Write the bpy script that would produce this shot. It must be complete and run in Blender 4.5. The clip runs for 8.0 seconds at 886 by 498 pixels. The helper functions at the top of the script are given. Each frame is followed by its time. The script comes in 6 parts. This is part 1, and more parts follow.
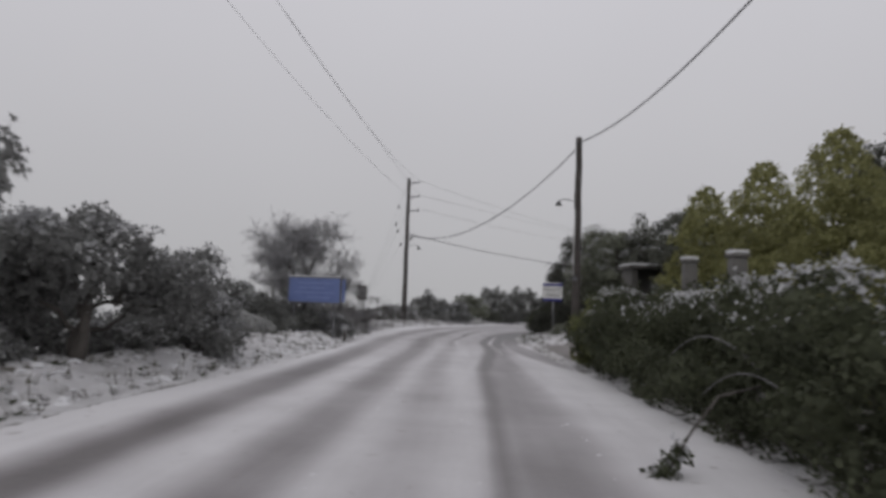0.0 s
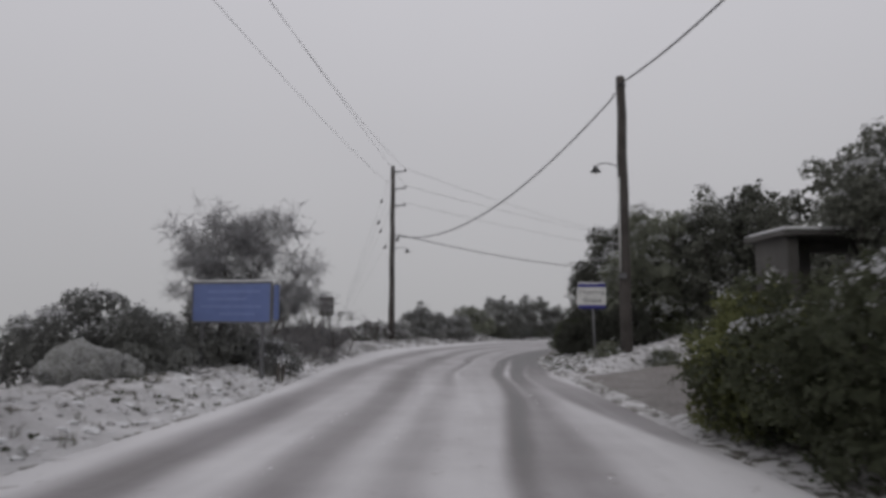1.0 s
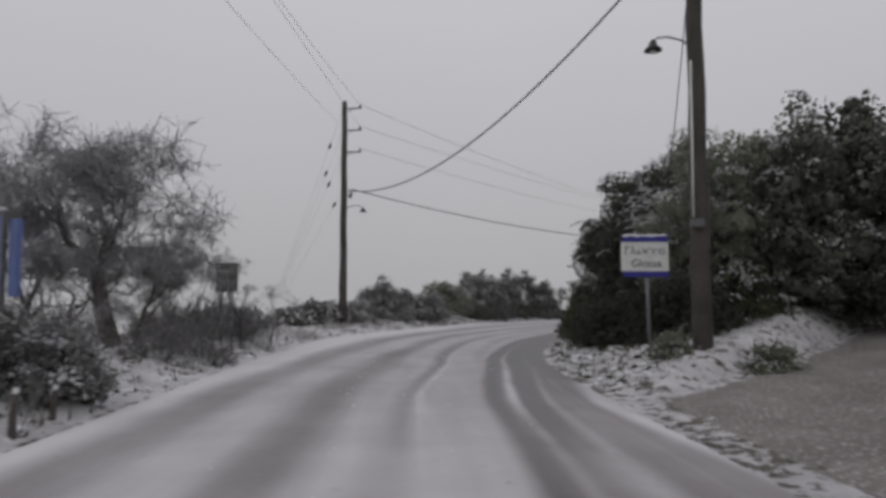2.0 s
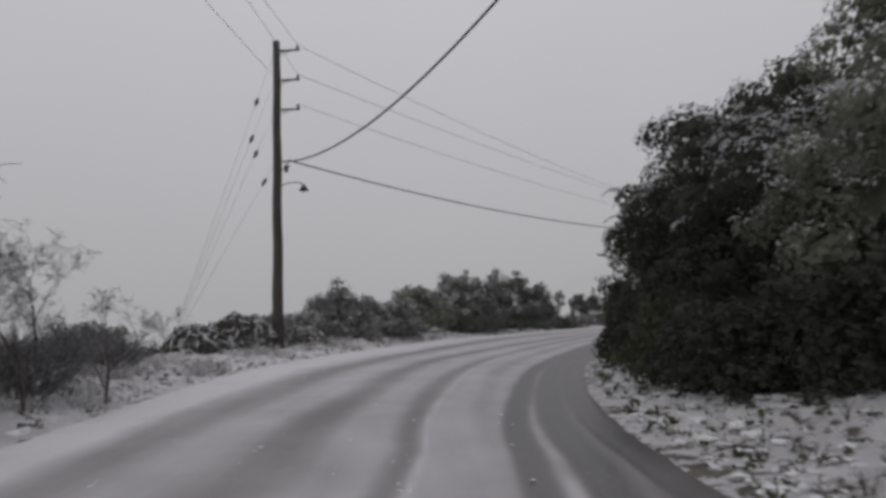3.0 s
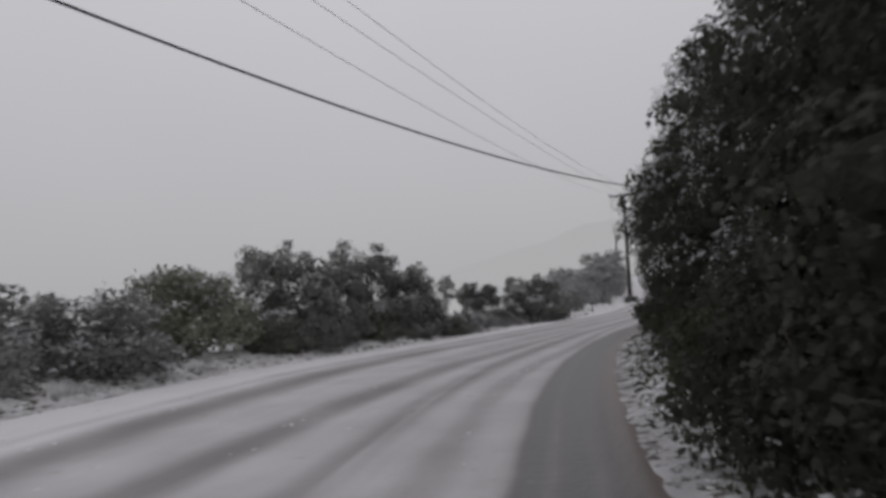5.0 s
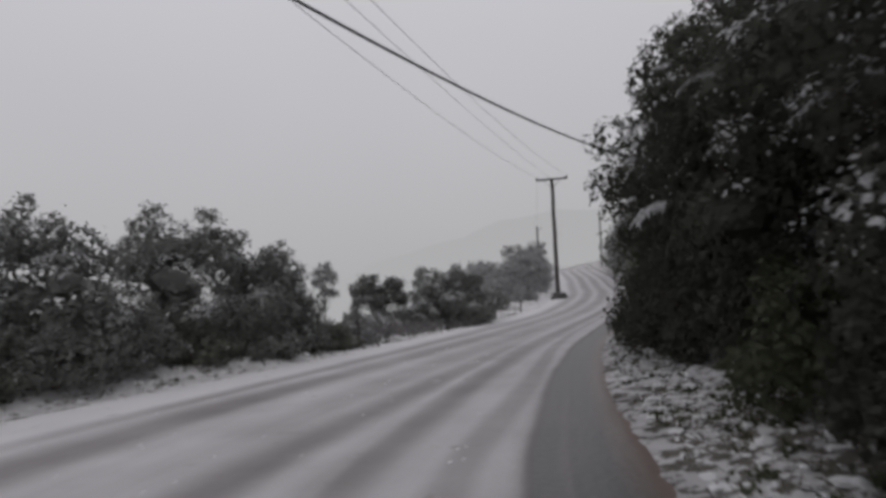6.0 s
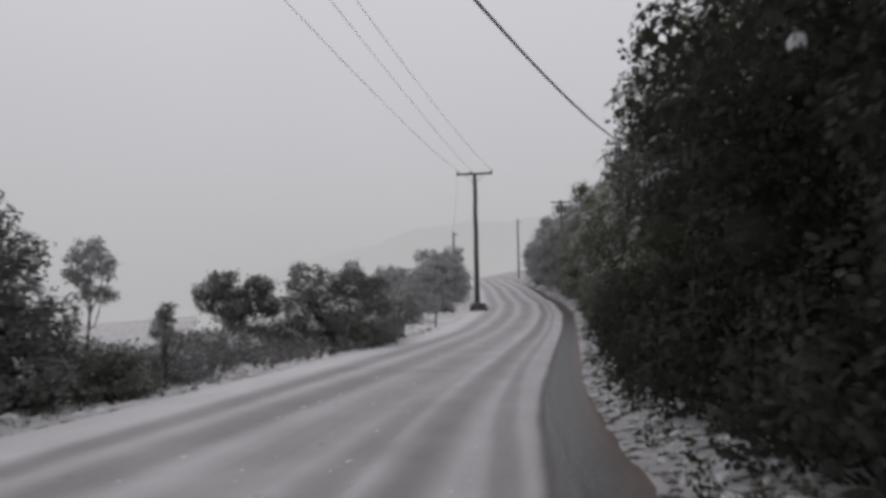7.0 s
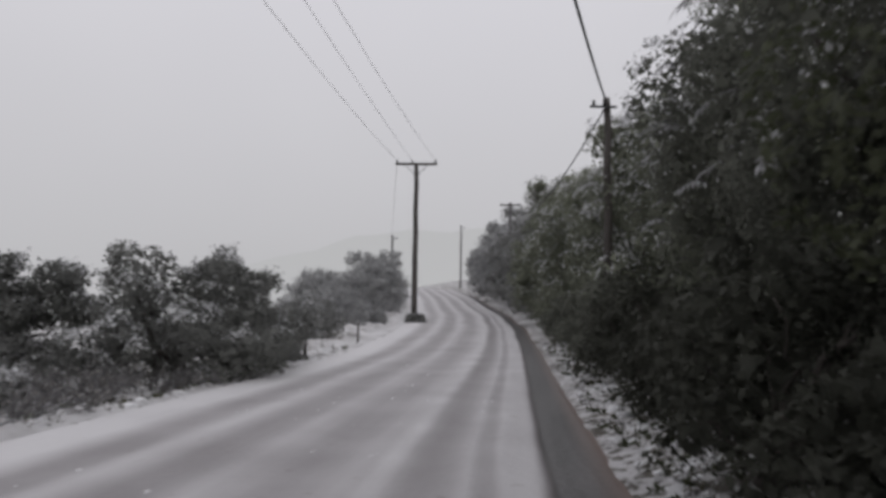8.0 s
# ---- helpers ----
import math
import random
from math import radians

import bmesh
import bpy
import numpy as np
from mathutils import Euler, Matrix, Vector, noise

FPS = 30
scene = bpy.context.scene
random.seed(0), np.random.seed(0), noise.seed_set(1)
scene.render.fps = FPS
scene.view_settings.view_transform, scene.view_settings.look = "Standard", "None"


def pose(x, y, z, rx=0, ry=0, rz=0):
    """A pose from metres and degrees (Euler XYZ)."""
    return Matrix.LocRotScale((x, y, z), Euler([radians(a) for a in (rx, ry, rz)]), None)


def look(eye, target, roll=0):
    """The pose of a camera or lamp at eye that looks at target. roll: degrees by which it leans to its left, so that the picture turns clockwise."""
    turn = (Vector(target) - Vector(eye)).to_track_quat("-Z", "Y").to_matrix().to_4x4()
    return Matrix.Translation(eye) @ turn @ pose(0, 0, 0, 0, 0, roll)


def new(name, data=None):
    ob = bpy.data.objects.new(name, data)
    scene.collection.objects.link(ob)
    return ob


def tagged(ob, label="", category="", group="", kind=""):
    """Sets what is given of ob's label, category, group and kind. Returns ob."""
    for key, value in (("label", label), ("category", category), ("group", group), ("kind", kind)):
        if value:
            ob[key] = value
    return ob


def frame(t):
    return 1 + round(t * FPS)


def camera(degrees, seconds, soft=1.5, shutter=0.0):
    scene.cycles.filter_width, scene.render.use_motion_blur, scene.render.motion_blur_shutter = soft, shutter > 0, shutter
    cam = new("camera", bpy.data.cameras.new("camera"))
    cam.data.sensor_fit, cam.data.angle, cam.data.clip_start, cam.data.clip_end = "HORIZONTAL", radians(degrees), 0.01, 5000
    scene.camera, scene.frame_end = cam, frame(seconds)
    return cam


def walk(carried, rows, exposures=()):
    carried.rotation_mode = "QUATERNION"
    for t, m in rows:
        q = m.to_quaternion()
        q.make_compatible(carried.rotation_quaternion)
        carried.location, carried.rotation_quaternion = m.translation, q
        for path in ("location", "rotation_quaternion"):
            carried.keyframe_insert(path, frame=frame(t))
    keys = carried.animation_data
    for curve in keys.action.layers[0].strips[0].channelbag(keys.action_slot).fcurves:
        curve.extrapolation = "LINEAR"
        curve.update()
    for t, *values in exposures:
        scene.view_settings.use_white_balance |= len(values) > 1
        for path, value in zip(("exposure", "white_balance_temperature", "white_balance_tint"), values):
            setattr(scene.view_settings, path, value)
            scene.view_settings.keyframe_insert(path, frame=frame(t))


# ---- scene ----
cam = camera(67.2, 8.0, soft=3.6, shutter=0.2)
PATH = [
    (0, (1.416, -3.991, 1.029), (1.344, -1.998, 1.177), 2.1),
    (0.5, (1.423, -0.045, 0.972), (1.378, 1.951, 1.081), -0.3),
    (0.6, (1.42, 0.728, 0.972), (1.383, 2.724, 1.093), 0.4),
    (1, (1.356, 3.654, 0.94), (1.289, 5.643, 1.133), 0.2),
    (1.2, (1.336, 5.076, 0.923), (1.307, 7.071, 1.064), 0.1),
    (2.3, (1.429, 13.058, 0.811), (1.464, 15.053, 0.94), -0.5),
    (2.5, (1.466, 14.49, 0.798), (1.498, 16.486, 0.926), -1.6),
    (2.6, (1.468, 15.163, 0.819), (1.498, 17.157, 0.966), -1.0),
    (2.9, (1.534, 17.179, 0.774), (1.621, 19.171, 0.927), -1.2),
    (3, (1.518, 17.896, 0.755), (1.608, 19.888, 0.911), -1.4),
    (3.2, (1.526, 19.385, 0.701), (1.633, 21.377, 0.851), -1.8),
    (3.5, (1.725, 21.394, 0.69), (1.864, 23.381, 0.87), -2.1),
    (3.6, (1.83, 22.03, 0.684), (1.971, 24.017, 0.858), -2.4),
    (4, (2.286, 24.599, 0.662), (2.477, 26.585, 0.814), -2.1),
    (4.3, (2.589, 26.431, 0.644), (2.842, 28.41, 0.78), -2.0),
    (4.5, (2.85, 27.627, 0.615), (3.139, 29.601, 0.757), -2.5),
    (4.7, (3.214, 28.82, 0.595), (3.566, 30.784, 0.74), -2.5),
    (5.8, (5.791, 35.951, 0.527), (6.475, 37.828, 0.621), -3.3),
    (6, (6.281, 37.204, 0.531), (6.982, 39.074, 0.639), -2.6),
    (6.2, (6.747, 38.423, 0.545), (7.504, 40.27, 0.666), -2.7),
    (6.5, (7.564, 40.194, 0.509), (8.422, 41.997, 0.622), -1.7),
    (6.6, (7.849, 40.759, 0.501), (8.725, 42.554, 0.62), -1.6),
    (7, (8.996, 42.883, 0.439), (9.933, 44.645, 0.565), -1.0),
    (7.5, (10.416, 45.244, 0.402), (11.437, 46.957, 0.562), -0.0),
    (8, (11.891, 47.478, 0.375), (12.978, 49.149, 0.529), 0.8),
]
walk(cam, [(t, look(eye, aim, lean)) for t, eye, aim, lean in PATH], exposures=[(0.0, 0.08), (0.5, 0.0), (1.2, 0.0), (3.0, -0.05), (4.0, -0.08), (4.6, 0.0), (6.0, 0.05), (8.0, 0.26)])

# ---- daylight: a closed overcast sky in falling snow ----
SUN_UP, SUN_TURN = radians(38), radians(200)
world = bpy.data.worlds.new("overcast_sky")
scene.world = world
world.use_nodes = True
wn, wl = world.node_tree.nodes, world.node_tree.links
wn.clear()
sky = wn.new("ShaderNodeTexSky")
sky.sky_type, sky.sun_disc = "NISHITA", False
sky.sun_elevation, sky.sun_rotation = SUN_UP, SUN_TURN
sky.air_density, sky.dust_density, sky.ozone_density = 1.0, 6.0, 1.0
grey = wn.new("ShaderNodeHueSaturation")
grey.inputs["Saturation"].default_value = 0.06
dim = wn.new("ShaderNodeVectorMath")
dim.operation = "SCALE"
dim.inputs["Scale"].default_value = 0.04
where = wn.new("ShaderNodeTexCoord")
cloud = wn.new("ShaderNodeTexNoise")
cloud.inputs["Scale"].default_value, cloud.inputs["Detail"].default_value = 1.6, 3
split = wn.new("ShaderNodeSeparateXYZ")
rise = wn.new("ShaderNodeValToRGB")
rise.color_ramp.elements[0].position, rise.color_ramp.elements[0].color = 0.0, (0.43, 0.427, 0.440, 1)
rise.color_ramp.elements[1].position, rise.color_ramp.elements[1].color = 0.55, (0.60, 0.592, 0.635, 1)
soft_cloud = wn.new("ShaderNodeMix")
soft_cloud.data_type, soft_cloud.blend_type = "RGBA", "SOFT_LIGHT"
soft_cloud.inputs["Factor"].default_value = 0.12
both = wn.new("ShaderNodeMix")
both.data_type = "RGBA"
both.inputs["Factor"].default_value = 0.94
back = wn.new("ShaderNodeBackground")
out = wn.new("ShaderNodeOutputWorld")
wl.new(sky.outputs[0], grey.inputs["Color"])
wl.new(grey.outputs[0], dim.inputs[0])
wl.new(where.outputs["Generated"], split.inputs[0])
wl.new(where.outputs["Generated"], cloud.inputs["Vector"])
wl.new(split.outputs["Z"], rise.inputs[0])
wl.new(rise.outputs[0], soft_cloud.inputs["A"])
wl.new(cloud.outputs["Fac"], soft_cloud.inputs["B"])
wl.new(dim.outputs[0], both.inputs["A"])
wl.new(soft_cloud.outputs["Result"], both.inputs["B"])
wl.new(both.outputs["Result"], back.inputs[0])
wl.new(back.outputs[0], out.inputs[0])

sun_data = bpy.data.lights.new("sun", "SUN")
sun_data.energy, sun_data.angle, sun_data.color = 0.25, radians(40), (1.0, 0.98, 0.95)
sun = new("sun", sun_data)
sun.matrix_world = look((0, 0, 30), (30 * math.sin(SUN_TURN) * -1.2, 30 * math.cos(SUN_TURN) * -1.2, 0))


# ---- materials ----
def material(name, color, rough=0.8, metal=0.0, vary=0.25, scale=6.0, bump=0.2, bump_scale=40.0, island=0.0, second=None, spread=(0.45, 0.62)):
    """A surface with variation at two scales; second: a colour that shows in patches."""
    m = bpy.data.materials.new(name)
    m.use_nodes = True
    n, l = m.node_tree.nodes, m.node_tree.links
    b = n["Principled BSDF"]
    b.inputs["Roughness"].default_value, b.inputs["Metallic"].default_value = rough, metal
    tc = n.new("ShaderNodeTexCoord")
    big, fine = n.new("ShaderNodeTexNoise"), n.new("ShaderNodeTexNoise")
    big.inputs["Scale"].default_value, big.inputs["Detail"].default_value = scale, 5
    fine.inputs["Scale"].default_value, fine.inputs["Detail"].default_value = bump_scale, 4
    l.new(tc.outputs["Object"], big.inputs["Vector"])
    l.new(tc.outputs["Object"], fine.inputs["Vector"])
    shade = n.new("ShaderNodeMapRange")
    shade.inputs["From Min"].default_value, shade.inputs["From Max"].default_value = 0.25, 0.75
    shade.inputs["To Min"].default_value, shade.inputs["To Max"].default_value = 1 - vary, 1 + vary
    l.new(big.outputs["Fac"], shade.inputs["Value"])
    base = n.new("ShaderNodeRGB")
    base.outputs[0].default_value = (*color, 1)
    last = base.outputs[0]
    if second:
        ramp = n.new("ShaderNodeMapRange")
        ramp.inputs["From Min"].default_value, ramp.inputs["From Max"].default_value = spread
        mixed = n.new("ShaderNodeMix")
        mixed.data_type = "RGBA"
        l.new(fine.outputs["Fac"], ramp.inputs["Value"])
        l.new(ramp.outputs[0], mixed.inputs["Factor"])
        l.new(last, mixed.inputs["A"])
        mixed.inputs["B"].default_value = (*second, 1)
        last = mixed.outputs["Result"]
    scaled = n.new("ShaderNodeVectorMath")
    scaled.operation = "SCALE"
    l.new(last, scaled.inputs[0])
    l.new(shade.outputs[0], scaled.inputs["Scale"])
    last = scaled.outputs[0]
    if island:
        b.inputs["Specular IOR Level"].default_value = 0.22
        geo = n.new("ShaderNodeNewGeometry")
        spreader = n.new("ShaderNodeMapRange")
        spreader.inputs["To Min"].default_value, spreader.inputs["To Max"].default_value = 1 - island, 1 + island
        l.new(geo.outputs["Random Per Island"], spreader.inputs["Value"])
        again = n.new("ShaderNodeVectorMath")
        again.operation = "SCALE"
        l.new(last, again.inputs[0])
        l.new(spreader.outputs[0], again.inputs["Scale"])
        last = again.outputs[0]
    l.new(last, b.inputs["Base Color"])
    if island:
        thin, both_ = n.new("ShaderNodeBsdfTranslucent"), n.new("ShaderNodeMixShader")
        both_.inputs[0].default_value = 0.36
        l.new(last, thin.inputs["Color"])
        l.new(b.outputs[0], both_.inputs[1])
        l.new(thin.outputs[0], both_.inputs[2])
        l.new(both_.outputs[0], n["Material Output"].inputs["Surface"])
    if bump:
        bp = n.new("ShaderNodeBump")
        bp.inputs["Strength"].default_value, bp.inputs["Distance"].default_value = bump, 0.03 if island else 0.02
        l.new(fine.outputs["Fac"], bp.inputs["Height"])
        l.new(bp.outputs[0], b.inputs["Normal"])
    return m


SNOW = material("snow", (0.72, 0.72, 0.73), 0.7, vary=0.08, scale=3, bump=0.5, bump_scale=25)
def ground_material():
    """Trodden, melting snow through which earth and dead leaves show in small ragged spots."""
    m = bpy.data.materials.new("rough_snow")
    m.use_nodes = True
    n, l = m.node_tree.nodes, m.node_tree.links
    b = n["Principled BSDF"]
    b.inputs["Roughness"].default_value = 0.8
    tc = n.new("ShaderNodeTexCoord")

    def noise_of(scale, detail, rough):
        t = n.new("ShaderNodeTexNoise")
        t.inputs["Scale"].default_value, t.inputs["Detail"].default_value, t.inputs["Roughness"].default_value = scale, detail, rough
        l.new(tc.outputs["Object"], t.inputs["Vector"])
        return t.outputs["Fac"]

    spots, broad, tone = noise_of(6.0, 8, 0.74), noise_of(0.7, 3, 0.5), noise_of(1.6, 6, 0.6)
    bare_spots = n.new("ShaderNodeMath")
    bare_spots.operation = "MULTIPLY_ADD"
    l.new(broad, bare_spots.inputs[0])
    bare_spots.inputs[1].default_value = 0.34
    l.new(spots, bare_spots.inputs[2])
    depth_ = n.new("ShaderNodeAttribute")
    depth_.attribute_name = "snow_depth"
    total = n.new("ShaderNodeMath")
    total.operation = "SUBTRACT"
    l.new(bare_spots.outputs[0], total.inputs[0])
    l.new(depth_.outputs["Fac"], total.inputs[1])
    cut = n.new("ShaderNodeMapRange")
    cut.inputs["From Min"].default_value, cut.inputs["From Max"].default_value = 0.670, 0.715
    l.new(total.outputs[0], cut.inputs["Value"])
    white, earth, mixed = n.new("ShaderNodeValToRGB"), n.new("ShaderNodeValToRGB"), n.new("ShaderNodeMix")
    for r, lo, hi in ((white, (0.50, 0.49, 0.49), (0.72, 0.71, 0.715)), (earth, (0.062, 0.058, 0.046), (0.17, 0.155, 0.13))):
        r.color_ramp.elements[0].position, r.color_ramp.elements[1].position = 0.35, 0.65
        r.color_ramp.elements[0].color, r.color_ramp.elements[1].color = (*lo, 1), (*hi, 1)
        l.new(tone, r.inputs[0])
    mixed.data_type = "RGBA"
    l.new(cut.outputs[0], mixed.inputs["Factor"])
    l.new(white.outputs[0], mixed.inputs["A"])
    l.new(earth.outputs[0], mixed.inputs["B"])
    l.new(mixed.outputs["Result"], b.inputs["Base Color"])
    bp = n.new("ShaderNodeBump")
    bp.inputs["Strength"].default_value, bp.inputs["Distance"].default_value = 1.0, 0.06
    bp.invert = True
    l.new(total.outputs[0], bp.inputs["Height"])
    l.new(bp.outputs[0], b.inputs["Normal"])
    return m


GROUND = ground_material()
MOUND = material("old_snow_over_twigs", (0.25, 0.252, 0.248), 0.85, vary=0.3, scale=5, bump=0.9, bump_scale=24, second=(0.12, 0.12, 0.105), spread=(0.46, 0.64))
LEAF_DARK = material("dark_evergreen_leaf", (0.074, 0.076, 0.062), 0.7, vary=0.4, scale=0.9, bump=0.9, bump_scale=26, island=0.17)
# next two leaf greys are lifted for haze as well as snow dust
LEAF_GREY = material("snow_and_haze_grey_leaf", (0.245, 0.246, 0.238), 0.75, vary=0.35, scale=1.0, bump=0.9, bump_scale=26, island=0.17)
LEAF_DIM = material("dim_grey_leaf", (0.195, 0.198, 0.186), 0.75, vary=0.35, scale=1.0, bump=0.9, bump_scale=26, island=0.16)
LEAF_MID = material("grey_green_leaf", (0.155, 0.160, 0.134), 0.7, vary=0.4, scale=0.9, bump=0.9, bump_scale=26, island=0.17)
LEAF_GREEN = material("dusted_green_leaf", (0.215, 0.226, 0.175), 0.7, vary=0.35, scale=1.4, bump=0.9, bump_scale=26, island=0.17)
LEAF_OLIVE = material("olive_shrub_leaf", (0.150, 0.160, 0.070), 0.65, vary=0.4, scale=1.4, bump=0.9, bump_scale=26, island=0.17)
LEAF_BROWN = material("withered_leaf", (0.29, 0.275, 0.26), 0.8, vary=0.35, scale=1.6, bump=0.9, bump_scale=26, island=0.17)
LEAF_GOLD = material("golden_conifer_leaf", (0.285, 0.283, 0.128), 0.65, vary=0.38, scale=1.1, bump=0.9, bump_scale=26, island=0.2)
LEAF_HEDGE = material("hedge_leaf", (0.082, 0.090, 0.056), 0.65, vary=0.45, scale=1.2, bump=0.9, bump_scale=26, island=0.17)
LEAF_SNOW = material("snow_on_leaf", (0.60, 0.60, 0.61), 0.75, vary=0.3, scale=2.0, bump=0.9, bump_scale=26, island=0.175)
# frost grey, lightened further to give far foliage its haze
LEAF_PALE = material("frost_and_haze_leaf", (0.36, 0.362, 0.36), 0.75, vary=0.3, scale=2.0, bump=0.5, bump_scale=26, island=0.2)
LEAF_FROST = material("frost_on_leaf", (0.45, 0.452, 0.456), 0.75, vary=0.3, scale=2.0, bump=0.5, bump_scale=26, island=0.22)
BARK = material("bark", (0.095, 0.085, 0.076), 0.9, vary=0.4, scale=5, bump=0.8, bump_scale=60)
TWIG = material("frosted_twig", (0.115, 0.11, 0.11), 0.85, vary=0.35, scale=4, bump=0, second=(0.36, 0.36, 0.37), spread=(0.50, 0.68))
PALE_TWIG = material("thickly_frosted_twig", (0.17, 0.165, 0.168), 0.85, vary=0.3, scale=4, bump=0, second=(0.42, 0.42, 0.43), spread=(0.44, 0.62))
POLE_WOOD = material("weathered_pole_wood", (0.060, 0.052, 0.047), 0.9, vary=0.35, scale=2.0, bump=0.6, bump_scale=70, second=(0.13, 0.12, 0.115), spread=(0.52, 0.75))
WIRE = material("cable_sheath", (0.030, 0.030, 0.032), 0.6, vary=0.1, bump=0)
# pole wood and its patches painted pale so far poles stand in haze
HAZE_WOOD = material("haze_pale_pole_wood", (0.15, 0.145, 0.145), 0.9, vary=0.3, scale=2.0, bump=0.5, bump_scale=60, second=(0.34, 0.34, 0.345), spread=(0.5, 0.7))
THIN_WIRE = material("dull_aluminium_wire", (0.20, 0.20, 0.205), 0.6, vary=0.1, bump=0)
STEEL = material("dull_galvanised_steel", (0.16, 0.16, 0.165), 0.55, 0.5, vary=0.2, scale=8, bump=0.1)
DARK_STEEL = material("dark_steel", (0.05, 0.05, 0.052), 0.6, 0.4, vary=0.25, scale=8, bump=0.1)
INSULATOR = material("brown_glazed_insulator", (0.035, 0.028, 0.026), 0.25, vary=0.1, bump=0)
SIGN_WHITE = material("sign_white", (0.62, 0.62, 0.60), 0.5, vary=0.1, scale=9, bump=0.05)
SIGN_BLUE = material("sign_blue", (0.030, 0.030, 0.22), 0.45, vary=0.15, scale=9, bump=0.05)
SIGN_INK = material("sign_ink", (0.05, 0.055, 0.06), 0.5, vary=0.1, bump=0)
BOARD_BLUE = material("board_blue", (0.125, 0.17, 0.36), 0.5, vary=0.12, scale=3, bump=0.08)
BOARD_INK = material("board_pale_ink", (0.17, 0.22, 0.43), 0.5, vary=0.1, bump=0)
PLATE = material("weathered_sign_back", (0.13, 0.125, 0.12), 0.6, 0.3, vary=0.3, scale=5, bump=0.1)
DARK_CONCRETE = material("damp_concrete", (0.095, 0.09, 0.084), 0.85, vary=0.3, scale=2.5, bump=0.5, bump_scale=50)
CONCRETE = material("stained_concrete", (0.17, 0.164, 0.156), 0.9, vary=0.3, scale=2.5, bump=0.5, bump_scale=50)
FROST_GRASS = material("frosted_dead_grass", (0.22, 0.205, 0.18), 0.85, vary=0.3, scale=3, bump=0, second=(0.66, 0.66, 0.67), spread=(0.42, 0.56))
WEED = material("winter_weed", (0.085, 0.080, 0.045), 0.8, vary=0.4, scale=1, bump=0, island=0.6)
SOIL = material("wet_earth_clod", (0.10, 0.085, 0.07), 0.9, vary=0.4, scale=6, bump=0.8, bump_scale=40, second=(0.62, 0.62, 0.63), spread=(0.42, 0.52))
STONE = material("grey_field_stone", (0.20, 0.19, 0.18), 0.9, vary=0.3, scale=4, bump=0.7, bump_scale=40, second=(0.7, 0.7, 0.71), spread=(0.52, 0.62))
DRIVE = material("slushy_gravel_drive", (0.19, 0.174, 0.163), 0.75, vary=0.25, scale=1.2, bump=0.6, bump_scale=22, second=(0.58, 0.57, 0.57), spread=(0.56, 0.72))
# not lit at all: hill and haze are one flat emitted grey
FAR_HILL = bpy.data.materials.new("hazed_hill_glow")
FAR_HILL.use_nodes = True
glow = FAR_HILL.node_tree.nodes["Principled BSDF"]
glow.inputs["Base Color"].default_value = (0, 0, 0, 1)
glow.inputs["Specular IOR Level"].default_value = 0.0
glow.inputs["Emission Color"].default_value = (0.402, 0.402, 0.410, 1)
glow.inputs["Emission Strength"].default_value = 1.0


